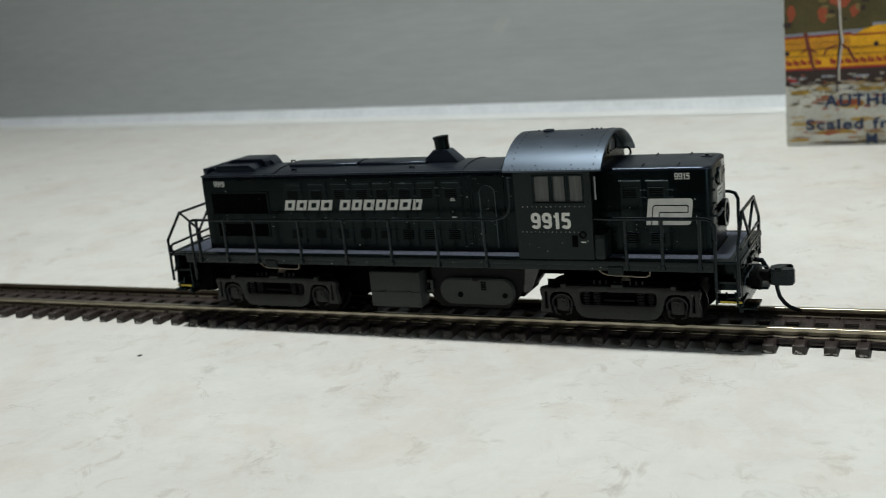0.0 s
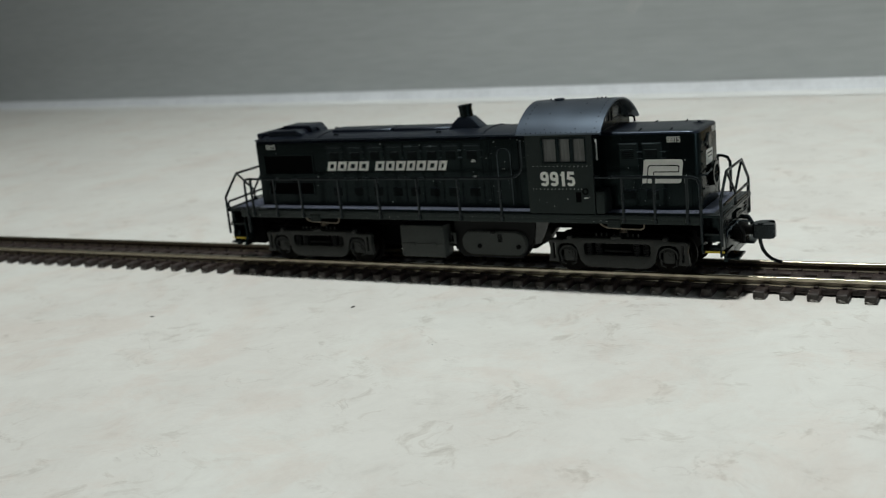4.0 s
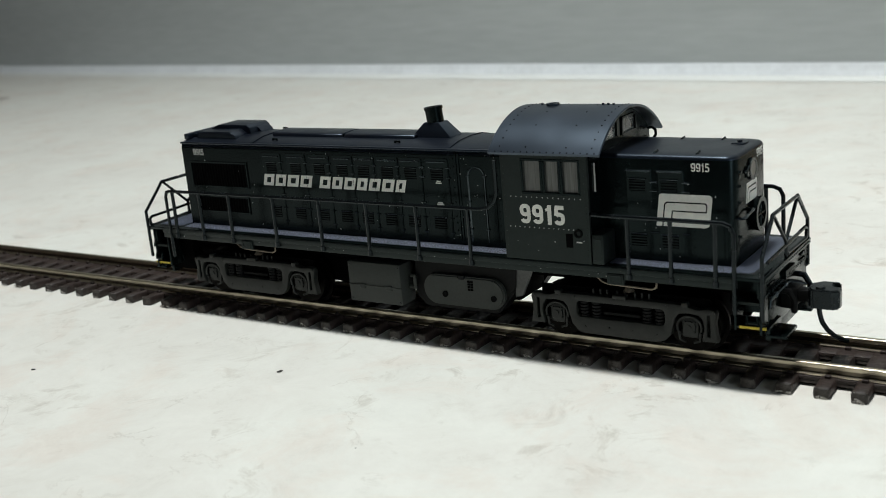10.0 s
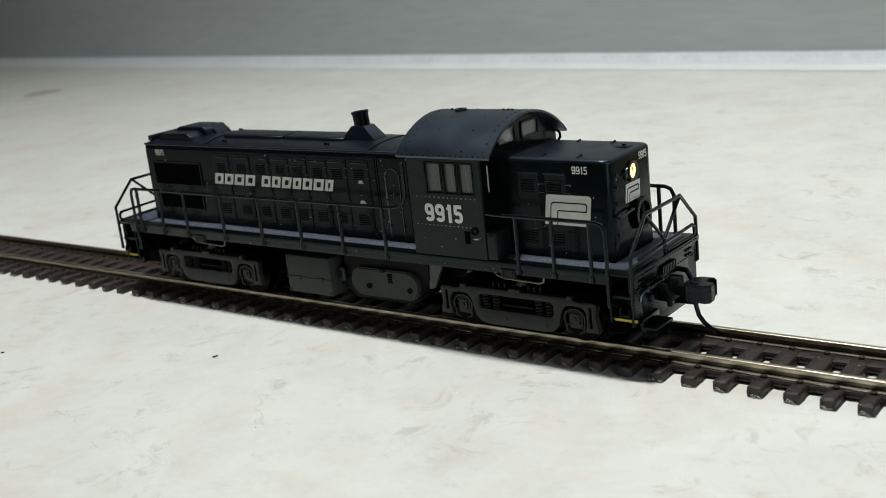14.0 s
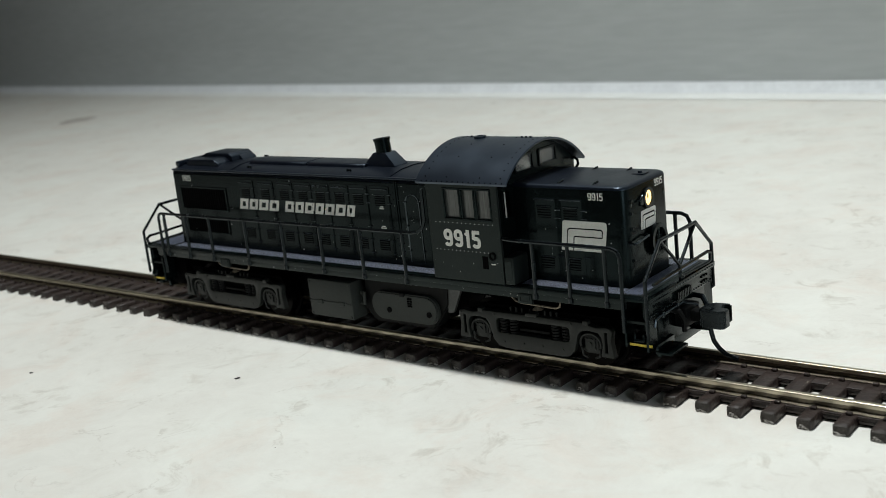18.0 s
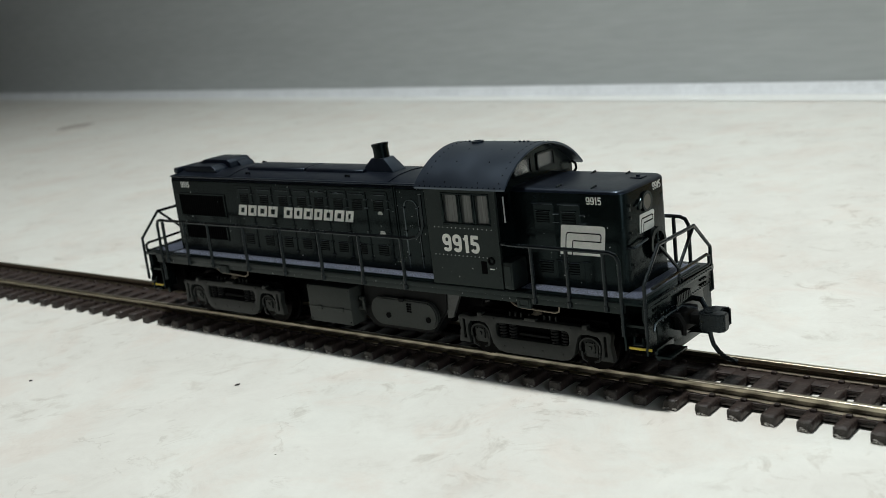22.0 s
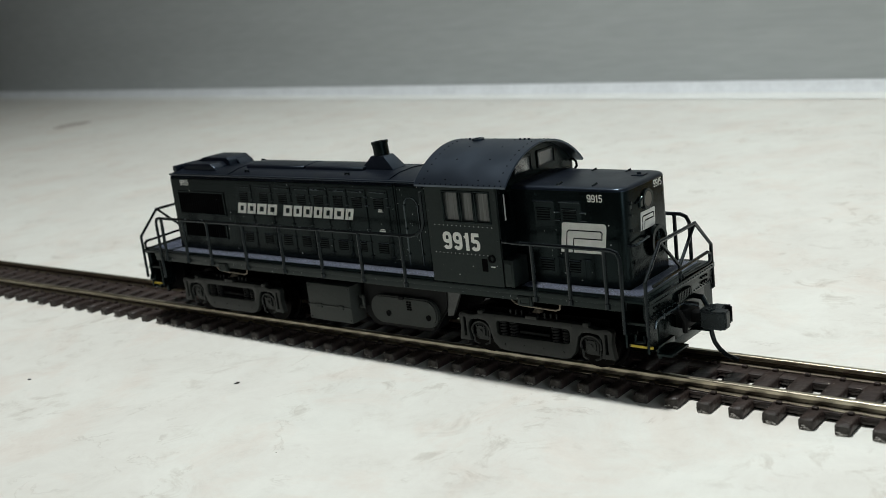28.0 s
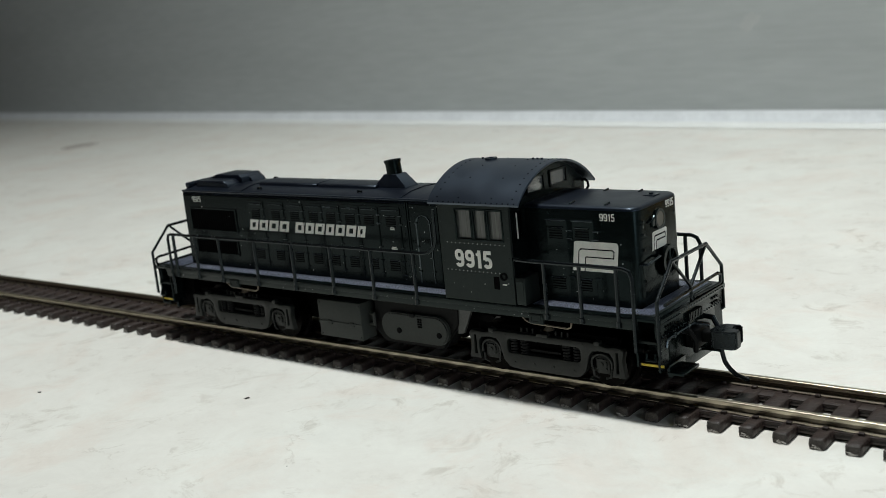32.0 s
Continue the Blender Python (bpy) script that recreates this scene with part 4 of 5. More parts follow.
def headlight(nose):
    y, z = -0.1, 23.65
    z_lamp = z
    bm = bm_new()
    ring(bm, (42.4, y, z), "x", 1.30, 0.97, 0.92, 24)
    box(bm, 42.6, 43.25, y - 2.1, y - 1.25, z - 0.7, z + 0.5, 0.12, 1)
    rod(bm, [(43.1, y - 3.0, z + 0.1), (43.3, y - 2.3, z + 0.1), (43.3, y - 1.6, z + 0.6)], 0.14, 6)
    part("headlight_rim", bm, PAINT, nose)
    bm = bm_new()
    cyl(bm, (42.99, y, z), "x", 0.955, 0.1, 24)
    part("headlight_bulb", bm, BULB, nose, "round warm headlight bulb")
    # Small amber patch paints the dimmer part of the bulb's glow.
    bm = bm_new()
    prism(bm, [(y + 0.05 + 0.2 * math.cos(a * math.pi / 7), z + 0.2 + 0.34 * math.sin(a * math.pi / 7)) for a in range(14)], "x", 43.05, 43.1)
    part("bulb_dim_patch", bm, AMBER, nose, "amber patch painting the dimmer part of the bulb glow")
    # added shutter hides the ever-glowing bulb and draws back into the hood when lit
    bm = bm_new()
    cyl(bm, (0, 0, 0), "x", 0.966, 0.17, 24)
    box(bm, -0.02, 0.0, -0.2, 0.2, -0.2, 0.2)
    cover = part("lens_shutter", bm, LENS, nose, "dark lens shutter added over the glowing bulb")
    for s in (-1, 1):
        bm = bm_new()
        box(bm, 42.4, 43.05, s * 4.3 - 0.28, s * 4.3 + 0.28, 23.2, 23.9, 0.12)
        part("marker_light", bm, PAINT, nose)
    # round horn and grab irons on the front
    bm = bm_new()
    cyl(bm, (42.5, 1.4, 18.0), "x", 2.0, 0.9, 24)
    ring(bm, (43.4, 1.4, 18.0), "x", 2.05, 1.5, 0.35, 24)
    fan = part("front_gauge", bm, PAINT, nose)
    for a in range(0, 180, 45):
        bm = bm_new()
        d = (math.cos(radians(a)) * 1.6, math.sin(radians(a)) * 1.6)
        rod(bm, [(43.55, 1.4 - d[0], 18.0 - d[1]), (43.55, 1.4 + d[0], 18.0 + d[1])], 0.17, 6)
        part("spoke", bm, PAINT, fan)
    for z in (24.1, 22.5, 20.6, 16.6):
        bm = bm_new()
        box(bm, 42.2, 43.1, -4.75, -4.25, z - 0.22, z + 0.22, 0.1, 1)
        cyl(bm, (42.9, -4.5, z), "x", 0.16, 0.4, 8)
        part("corner_lug", bm, PAINT, nose)
    bm = bm_new()
    rod(bm, [(42.3, -5.1, 18.9), (43.5, -5.1, 18.9), (43.7, -4.7, 18.9), (43.7, -1.6, 19.2), (42.9, -1.4, 19.2)], 0.17, 8)
    part("grab_iron", bm, EDGE_PAINT, nose)
    return cover, (43.11, y, z_lamp)


def trucks():
    for cx in (29.3, -29.9):
        bm = bm_new()
        box(bm, cx - 9.5, cx + 9.5, -4.0, 4.0, 6.0, 9.8, 0.4)
        tr = lp("truck", bm, DARK, "dark grey plastic truck with sprung side frames")
        for s in (-1, 1):
            y0, y1 = (s * 7.2, s * 8.1) if s > 0 else (s * 8.1, s * 7.2)
            # one moulded plate: frame with a long window, arches over the axle boxes, slotted outer legs
            half = [(6.9, 9.0), (8.0, 8.95), (9.6, 8.55), (11.0, 8.75), (11.8, 8.6), (12.0, 8.2), (11.75, 6.9), (12.1, 4.75), (10.2, 4.75), (10.5, 6.4), (10.35, 7.3), (9.9, 7.85), (8.6, 8.0), (7.5, 7.85), (7.0, 7.3), (6.7, 6.2), (6.4, 5.1), (5.6, 4.25), (4.6, 4.0)]
            outer = half + [(-x, z) for x, z in half[::-1]]
            slots = [rounded(-5.7, 5.7, 6.15, 8.1, 0.5, 3)] + [[(e * 10.85, 8.0), (e * 11.2, 8.05), (e * 11.2, 5.4), (e * 10.85, 5.4)] for e in (-1, 1)]
            bm = plate([(cx + x, z) for x, z in outer], [[(cx + x, z) for x, z in h] for h in slots], s * 7.2, s * 8.1, 0.13)
            for x, z in ((-4.6, 4.9), (-1.5, 5.0), (1.5, 5.0), (4.6, 4.9), (-6.0, 8.6), (6.0, 8.6), (-11.6, 8.35), (11.6, 8.35)):
                cyl(bm, (cx + x, s * 8.05, z), (0, s, 0), 0.17, 0.14, 8)
            sf = part("side_frame", bm, GREY_PLASTIC, tr)
            # Dark sheet added for the shade in the gaps of the frame.
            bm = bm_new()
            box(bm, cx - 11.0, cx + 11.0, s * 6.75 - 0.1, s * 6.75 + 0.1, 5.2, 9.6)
            part("shade_plate", bm, DARK, sf)
            for x0, x1, z0, z1 in ((-8.6, -7.8, 8.7, 9.3), (7.8, 8.6, 8.7, 9.3), (-0.9, 0.9, 8.85, 9.35)):
                bm = bm_new()
                box(bm, cx + x0, cx + x1, s * 7.75 - 0.45, s * 7.75 + 0.45, z0, z1, 0.12)
                part("frame_lug", bm, GREY_PLASTIC, sf)
            for dx in (-8.6, 8.6):
                bm = bm_new()
                box(bm, cx + dx - 1.05, cx + dx + 1.05, s * 7.2 - 0.4, s * 7.2 + 0.4, 4.8, 7.5, 0.35)
                box(bm, cx + dx - 1.3, cx + dx + 1.3, s * 7.1 - 0.3, s * 7.2 + 0.3, 5.0, 5.6, 0.15)
                box(bm, cx + dx - 1.3, cx + dx + 1.3, s * 7.1 - 0.3, s * 7.2 + 0.3, 6.6, 7.1, 0.15)
                ab = part("axle_box", bm, GREY_PLASTIC, sf)
                bm = bm_new()
                rod(bm, [(cx + dx + 1.5 * math.cos(radians(a)), s * 7.75, 6.2 + 1.35 * math.sin(radians(a))) for a in range(-20, 201, 20)], 0.16, 6)
                for e in (-1, 1):
                    rod(bm, [(cx + dx + e * 1.35, s * 7.7, 5.6), (cx + dx + e * 1.2, s * 7.7, 4.6), (cx + dx + e * 0.5, s * 7.7, 4.35)], 0.14, 6)
                part("box_guide", bm, GREY_PLASTIC, ab)
                bm = bm_new()
                cyl(bm, (cx + dx, s * 7.65, 6.2), (0, s, 0), 0.75, 0.2, 14)
                for a in range(0, 360, 90):
                    cyl(bm, (cx + dx + 0.85 * math.cos(radians(a + 45)), s * 7.65, 6.2 + 0.85 * math.sin(radians(a + 45))), (0, s, 0), 0.16, 0.2, 6)
                cyl(bm, (cx + dx, s * 7.8, 6.2), (0, s, 0), 0.3, 0.2, 8)
                part("axle_cap", bm, GREY_PLASTIC, ab)
            for dx in (-4.1, 4.1):
                for off in (-0.8, 0.8):
                    bm = bm_new()
                    for k in range(5):
                        ring(bm, (cx + dx + off, s * 7.35, 6.1 + 0.42 * k), "z", 0.62, 0.4, 0.26, 12)
                    part("spring", bm, FRAME_PAINT, sf)
            bm = bm_new()
            box(bm, cx - 2.4, cx + 2.4, s * 7.3 - 0.2, s * 7.3 + 0.2, 6.5, 6.9, 0.1)
            part("leaf_spring", bm, FRAME_PAINT, sf)
            for dx in (-3.6, -2.7, -1.8, -0.5, 0.5, 1.8, 2.7, 3.6):
                bm = bm_new()
                box(bm, cx + dx - 0.11, cx + dx + 0.11, s * 7.4 - 0.15, s * 7.4 + 0.15, 8.95, 9.7, 0.05, 1)
                part("bolster_pin", bm, GREY_PLASTIC, sf)


WHEELS = []


def wheelsets():
    SQUEEZE[0] = False
    for cx in (29.3, -29.9):
        for dx in (-8.6, 8.6):
            bm = bm_new()
            cyl(bm, (0, -6.4, 0), "y", 0.8, 12.8, 12)
            axle = lp("wheelset", bm, STEEL)
            for s in (-1, 1):
                w = bm_new()
                cyl(w, (0, s * 4.2, 0), (0, s, 0), 3.75, 0.45, 32)
                cyl(w, (0, s * 4.65, 0), (0, s, 0), 3.25, 1.35, 32, 3.15)
                for k in range(5):
                    a = 2 * math.pi * k / 5
                    cyl(w, (1.8 * math.cos(a), s * 6.0, 1.8 * math.sin(a)), (0, s, 0), 0.5, 0.12, 10)
                part("wheel", w, STEEL, axle, "dull steel flanged wheel")
            WHEELS.append((axle, cx + dx))
    SQUEEZE[0] = True


def underbody():
    for s in (-1, 1):
        a, b = sorted((s * 5.2, s * 8.6))
        bm = bm_new()
        box(bm, -11.3, -2.4, a, b, 4.8, 10.6, 0.2)
        bb = lp("battery_box", bm, BOX_PLASTIC, "dark grey battery box")
        g = bm_new()
        box(g, -11.35, -2.35, s * 8.6 - 0.1, s * 8.6 + 0.1, 7.1, 7.35, 0.05, 1)
        for x in (-8.9, -4.4):
            box(g, x - 0.5, x + 0.5, s * 8.65 - 0.18, s * 8.65 + 0.18, 6.8, 7.5, 0.1, 1)
        for x in (-10.9, -2.8):
            for z in (5.2, 10.1):
                cyl(g, (x, s * 8.6, z), (0, s, 0), 0.2, 0.12, 8)
        part("box_lid", g, BOX_PLASTIC, bb)
        # fuel tank with an oval side plate
        bm = bm_new()
        prism(bm, [(-1.4, 6.2), (0.2, 4.6), (11.6, 4.6), (14.6, 8.4), (14.9, 11.7), (-1.2, 11.7)], "y", *sorted((s * 3.8, s * 6.7)))
        bmesh.ops.bevel(bm, geom=list(bm.edges), offset=0.25, segments=2, affect="EDGES")
        tank = lp("fuel_tank", bm, FRAME_PAINT)
        g = bm_new()
        prism(g, rounded(0.5, 13.0, 5.3, 9.5, 2.08, 7), "y", *sorted((s * 6.7, s * 7.45)))
        bmesh.ops.recalc_face_normals(g, faces=list(g.faces))
        bmesh.ops.bevel(g, geom=[e for e in g.edges if abs(e.calc_length()) > 0 and all(abs(v.co.y - s * 7.45) < 0.01 for v in e.verts)], offset=0.2, segments=2, affect="EDGES")
        plate = part("tank_plate", g, BOX_PLASTIC, tank, "oval dark grey tank plate")
        for x in (4.0, 11.45):
            g = bm_new()
            ring(g, (x, s * 7.5 - 0.1, 6.9), "y", 0.42, 0.2, 0.3, 14)
            cyl(g, (x, s * 7.4, 6.9), (0, s, 0), 0.2, 0.18, 10)
            part("plate_bolt", g, LOUVRE, plate)
        g = bm_new()
        for k in range(4):
            for j in range(2):
                box(g, 7.6 + 0.45 * j, 7.95 + 0.45 * j, s * 7.48 - 0.05, s * 7.48 + 0.05, 7.7 + 0.36 * k, 7.95 + 0.36 * k)
        part("gauge", g, DARK, plate)
        g = bm_new()
        box(g, 6.2, 7.1, s * 7.3 - 0.3, s * 7.3 + 0.3, 9.1, 9.7, 0.1)
        part("filler_cap", g, FRAME_PAINT, plate)
        g = bm_new()
        rod(g, [(-1.6, s * 7.2, 8.9), (-0.9, s * 7.3, 8.9), (-0.9, s * 7.3, 7.3), (-1.8, s * 7.2, 7.3)], 0.25, 8)
        lp("air_pipe", g, BOX_PLASTIC)
        # sloping brace behind the tank
        g = bm_new()
        prism(g, [(14.6, 11.7), (17.2, 11.7), (15.2, 7.4), (14.2, 7.2)], "y", *sorted((s * 6.0, s * 6.5)))
        lp("tank_brace", g, PALE, "pale grey sloping brace")
    for x in (-29.0, 29.6):
        for s in (-1, 1):
            g = bm_new()
            box(g, x - 1.1, x + 1.1, s * 9.3 - 0.3, s * 9.3 + 0.3, 11.1, 12.5, 0.15)
            pad = lp("jacking_pad", g, CAB_PAINT)
            g = bm_new()
            for a, b, c, d in ((-0.8, 0.8, 12.1, 12.3), (-0.8, 0.8, 11.3, 11.5), (-0.8, -0.6, 11.5, 12.1), (0.6, 0.8, 11.5, 12.1)):
                box(g, x + a, x + b, s * 9.6 - 0.08, s * 9.6 + 0.08, c, d)
            part("pad_rim", g, CAB_PAINT, pad)
            g = bm_new()
            rod(g, [(x - 2.6, s * 8.8, 11.7), (x - 2.0, s * 8.8, 11.2), (x - 1.2, s * 8.8, 10.95), (x + 4.2, s * 8.8, 10.75), (x + 4.8, s * 8.8, 11.0), (x + 4.9, s * 8.8, 11.6)], 0.13, 6)
            lp("brake_rod", g, ROD, "thin worn metal brake rod")
            g = bm_new()
            cyl(g, (x + 1.2, s * 8.5, 10.2), "z", 0.75, 0.5, 12, 0.25)
            lp("brake_cone", g, ROD, "small brownish metal cone")


def end_platform(f):
    """Steps, pilot, coupler and railing of one end; f is 1 at the short hood, -1 at the other end."""
    X = lambda x: f * x if f > 0 else f * (x + 2.4)
    def bx(bm, x0, x1, *rest):
        a, b = sorted((X(x0), X(x1)))
        return box(bm, a, b, *rest)
    bm = bx(bm_new(), 46.2, 47.0, -8.9, 8.9, 10.8, 13.1, 0.1)
    bx(bm, 46.2, 46.9, -6.6, 6.6, 6.3, 10.9, 0.1)
    bx(bm, 46.6, 47.3, -9.2, 9.2, 12.7, 13.35, 0.08)
    bx(bm, 46.3, 46.9, -6.2, 6.2, 5.1, 6.5, 0.1)
    pilot = lp("pilot", bm, PAINT)
    for y in (-7.6, -6.9, -6.2, 5.8, 6.5, 7.2):
        for z in (11.4, 12.1):
            g = bm_new()
            cyl(g, (X(46.95), y, z), (f, 0, 0), 0.18, 0.2, 8)
            part("bolt", g, PAINT, pilot)
    g = bm_new()
    for k in range(9):
        bx(g, 46.9, 47.5, -2.0 + 0.45 * k, -1.78 + 0.45 * k, 11.2, 12.2)
    part("chain_grille", g, PAINT, pilot)
    for s in (-1, 1):
        g = bm_new()
        a, b = sorted((s * 3.0, s * 7.4))
        bx(g, 46.8, 49.0, a, b, 5.9, 6.3, 0.1)
        bx(g, 46.8, 47.2, a, b, 6.3, 7.2, 0.1)
        part("footboard", g, PAINT, pilot)
        # steps between two cheeks
        a, b = sorted((s * 6.4, s * 9.1))
        g = bm_new()
        bx(g, 43.6, 43.9, a, b, 7.0, 12.9, 0.08, 1)
        bx(g, 46.5, 46.8, a, b, 6.6, 12.9, 0.08, 1)
        bx(g, 43.6, 46.1, *sorted((s * 6.3, s * 6.6)), 8.5, 12.9)
        bx(g, 46.1, 46.8, *sorted((s * 6.3, s * 6.6)), 8.5, 10.2)
        st = part("step_well", g, PAINT, pilot)
        for z in (10.0, 7.2):
            g = bm_new()
            bx(g, 43.8, 46.6, *sorted((s * 6.3, s * 8.8)), z, z + 0.35, 0.05, 1)
            bx(g, 43.8, 46.6, *sorted((s * 6.2, s * 6.5)), z, z + 0.7)
            part("step_tread", g, CAB_PAINT, st)
        g = bm_new()
        bx(g, 44.2, 47.2, *sorted((s * 8.78, s * 8.94)), 7.26, 7.56)
        part("step_edge", g, YELLOW, st, "yellow painted step edge")
        g = bm_new()
        rod(g, [(X(45.2), s * 9.3, 9.0), (X(45.2), s * 9.5, 8.2), (X(46.4), s * 9.5, 8.2), (X(46.4), s * 9.3, 9.0)], 0.16, 6)
        part("step_stirrup", g, PAINT, st)
    # Dead-black block fills the gap behind the pilot with painted shade.
    g = bm_new()
    bx(g, 42.0, 46.15, -5.6, 5.6, 9.0 if f > 0 else 5.6, 12.8, 0.1)
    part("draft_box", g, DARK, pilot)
    # rivet rows, uncoupling lever with its brackets, and a second hose
    g = bm_new()
    for z in (13.0, 11.05):
        for k in range(25):
            bmesh.ops.create_icosphere(g, subdivisions=1, radius=0.12, matrix=Matrix.Translation((X(47.3) if z > 12 else X(47.0), -8.4 + 0.7 * k, z)))
    tagged(part("riveting", g, EDGE_PAINT, pilot), kind="stuff")
    g = bm_new()
    rod(g, [(X(47.5), -8.6, 9.8), (X(47.5), -8.2, 10.6), (X(47.6), -7.6, 10.75), (X(47.6), -1.2, 10.75), (X(48.4), -0.6, 10.6), (X(49.4), -0.4, 10.4)], 0.17, 6)
    for y in (-6.4, -2.6):
        bx(g, 46.9, 47.8, y - 0.25, y + 0.25, 10.4, 11.1, 0.1, 1)
    part("uncoupling_lever", g, EDGE_PAINT, pilot)
    g = bm_new()
    rod(g, [(X(46.9), 3.4, 10.4), (X(48.1), 3.4, 10.3), (X(48.8), 3.2, 9.2), (X(48.7), 3.0, 7.6)], 0.35, 8)
    part("air_hose", g, EDGE_PAINT, pilot)
    # railing across the end
    rail = bm_new()
    x = X(46.9) if f > 0 else X(47.5)
    rod(rail, [(x, -9.2, 8.4), (x, -9.2, 15.6), (x, -5.0, 19.5), (x, 4.9, 19.5), (x, 9.2, 15.7), (x, 9.3, 10.0), (x - f * 0.5, 8.3, 9.6)], 0.24, 8)
    er = lp("end_railing", rail, WIRE_PAINT)
    for pts in ([(-4.8, 19.4), (0.0, 15.2)], [(4.7, 19.4), (0.0, 15.2)], [(0.0, 15.4), (0.0, 12.6)], ([] if f > 0 else [(0.5, 13.4), (-8.0, 13.2), (-8.6, 13.5), (-8.6, 14.3), (-8.1, 14.6)]) + [(-7.2, 14.6), (8.0, 14.9), (8.7, 14.6), (8.7, 13.6), (8.2, 13.4), (0.5, 13.6)]):
        g = bm_new()
        rod(g, [(x, y, z) for y, z in pts], 0.22, 8)
        part("railing_brace", g, WIRE_PAINT, er)
    # coupler
    g = bm_new()
    bx(g, 46.5, 50.2, -0.8, 0.8, 8.3, 9.7, 0.15)
    bx(g, 46.6, 48.4, -2.0, 2.0, 7.7, 10.2, 0.3)
    cp = lp("coupler", g, FRAME_PAINT)
    g = bm_new()
    plan = [(49.6, -0.9), (50.2, -1.7), (52.6, -1.7), (53.2, -1.2), (53.2, 0.1), (52.2, 0.3), (52.0, 1.3), (52.8, 1.5), (52.6, 2.1), (50.6, 2.0), (49.6, 0.9)]
    prism(g, [(X(px), py * f) for px, py in plan], "z", 7.9, 10.2)
    bmesh.ops.bevel(g, geom=list(g.edges), offset=0.18, segments=2, affect="EDGES")
    cyl(g, (X(51.0), -0.9 * f, 10.1), "z", 0.5, 0.3, 12)
    part("knuckle", g, WIRE_PAINT, cp)
    g = bm_new()
    rod(g, [(X(50.6), 0.0, 8.1), (X(50.7), 0.0, 6.9), (X(51.0), 0.0, 5.8), (X(51.6), 0.1, 4.9), (X(52.4), 0.2, 4.2), (X(53.4), 0.3, 3.8), (X(53.9), 0.4, 3.7)], 0.3, 8)
    part("trip_pin", g, WIRE_PAINT, cp, "curved black wire pin")
    # brake hose
    g = bm_new()
    rod(g, [(X(47.0), -3.4, 10.4), (X(48.2), -3.4, 10.3), (X(48.8), -3.3, 9.2), (X(48.7), -3.2, 7.8)], 0.35, 8)
    part("air_hose", g, FRAME_PAINT, pilot)


def handrails():
    for s in (-1, 1):
        y = s * 9.5
        long_rail = [(-44.6, y, 8.8), (-44.6, y, 18.3), (-44.3, y, 19.0), (-43.6, y, 19.2), (11.6, y, 19.35), (12.8, y, 19.6), (13.8, y, 20.4), (14.2, y, 21.4), (14.2, y, 25.6)]
        g = rod(bm_new(), long_rail, 0.24, 8)
        hr = lp("handrail", g, WIRE_PAINT)
        for x in (-43.1, -37.5, -31.5, -22.9, -14.5, -6.3, 1.8, 9.8):
            g = bm_new()
            rod(g, [(x, y, 12.0), (x, y, 19.2)], 0.27, 8)
            cyl(g, (x, y, 11.95), "z", 0.38, 0.7, 8)
            part("stanchion", g, WIRE_PAINT, hr)
        front = [(26.7, s * 9.3, 19.5), (28.6, y, 19.45), (42.7, y, 19.4), (43.5, y, 19.1), (43.9, y, 18.3), (43.9, y, 9.0)]
        g = rod(bm_new(), front, 0.26, 8)
        hr = lp("handrail", g, WIRE_PAINT)
        for x in (31.4, 36.6, 41.8):
            g = bm_new()
            rod(g, [(x, y, 12.0), (x, y, 19.4)], 0.27, 8)
            cyl(g, (x, y, 11.95), "z", 0.38, 0.7, 8)
            part("stanchion", g, WIRE_PAINT, hr)


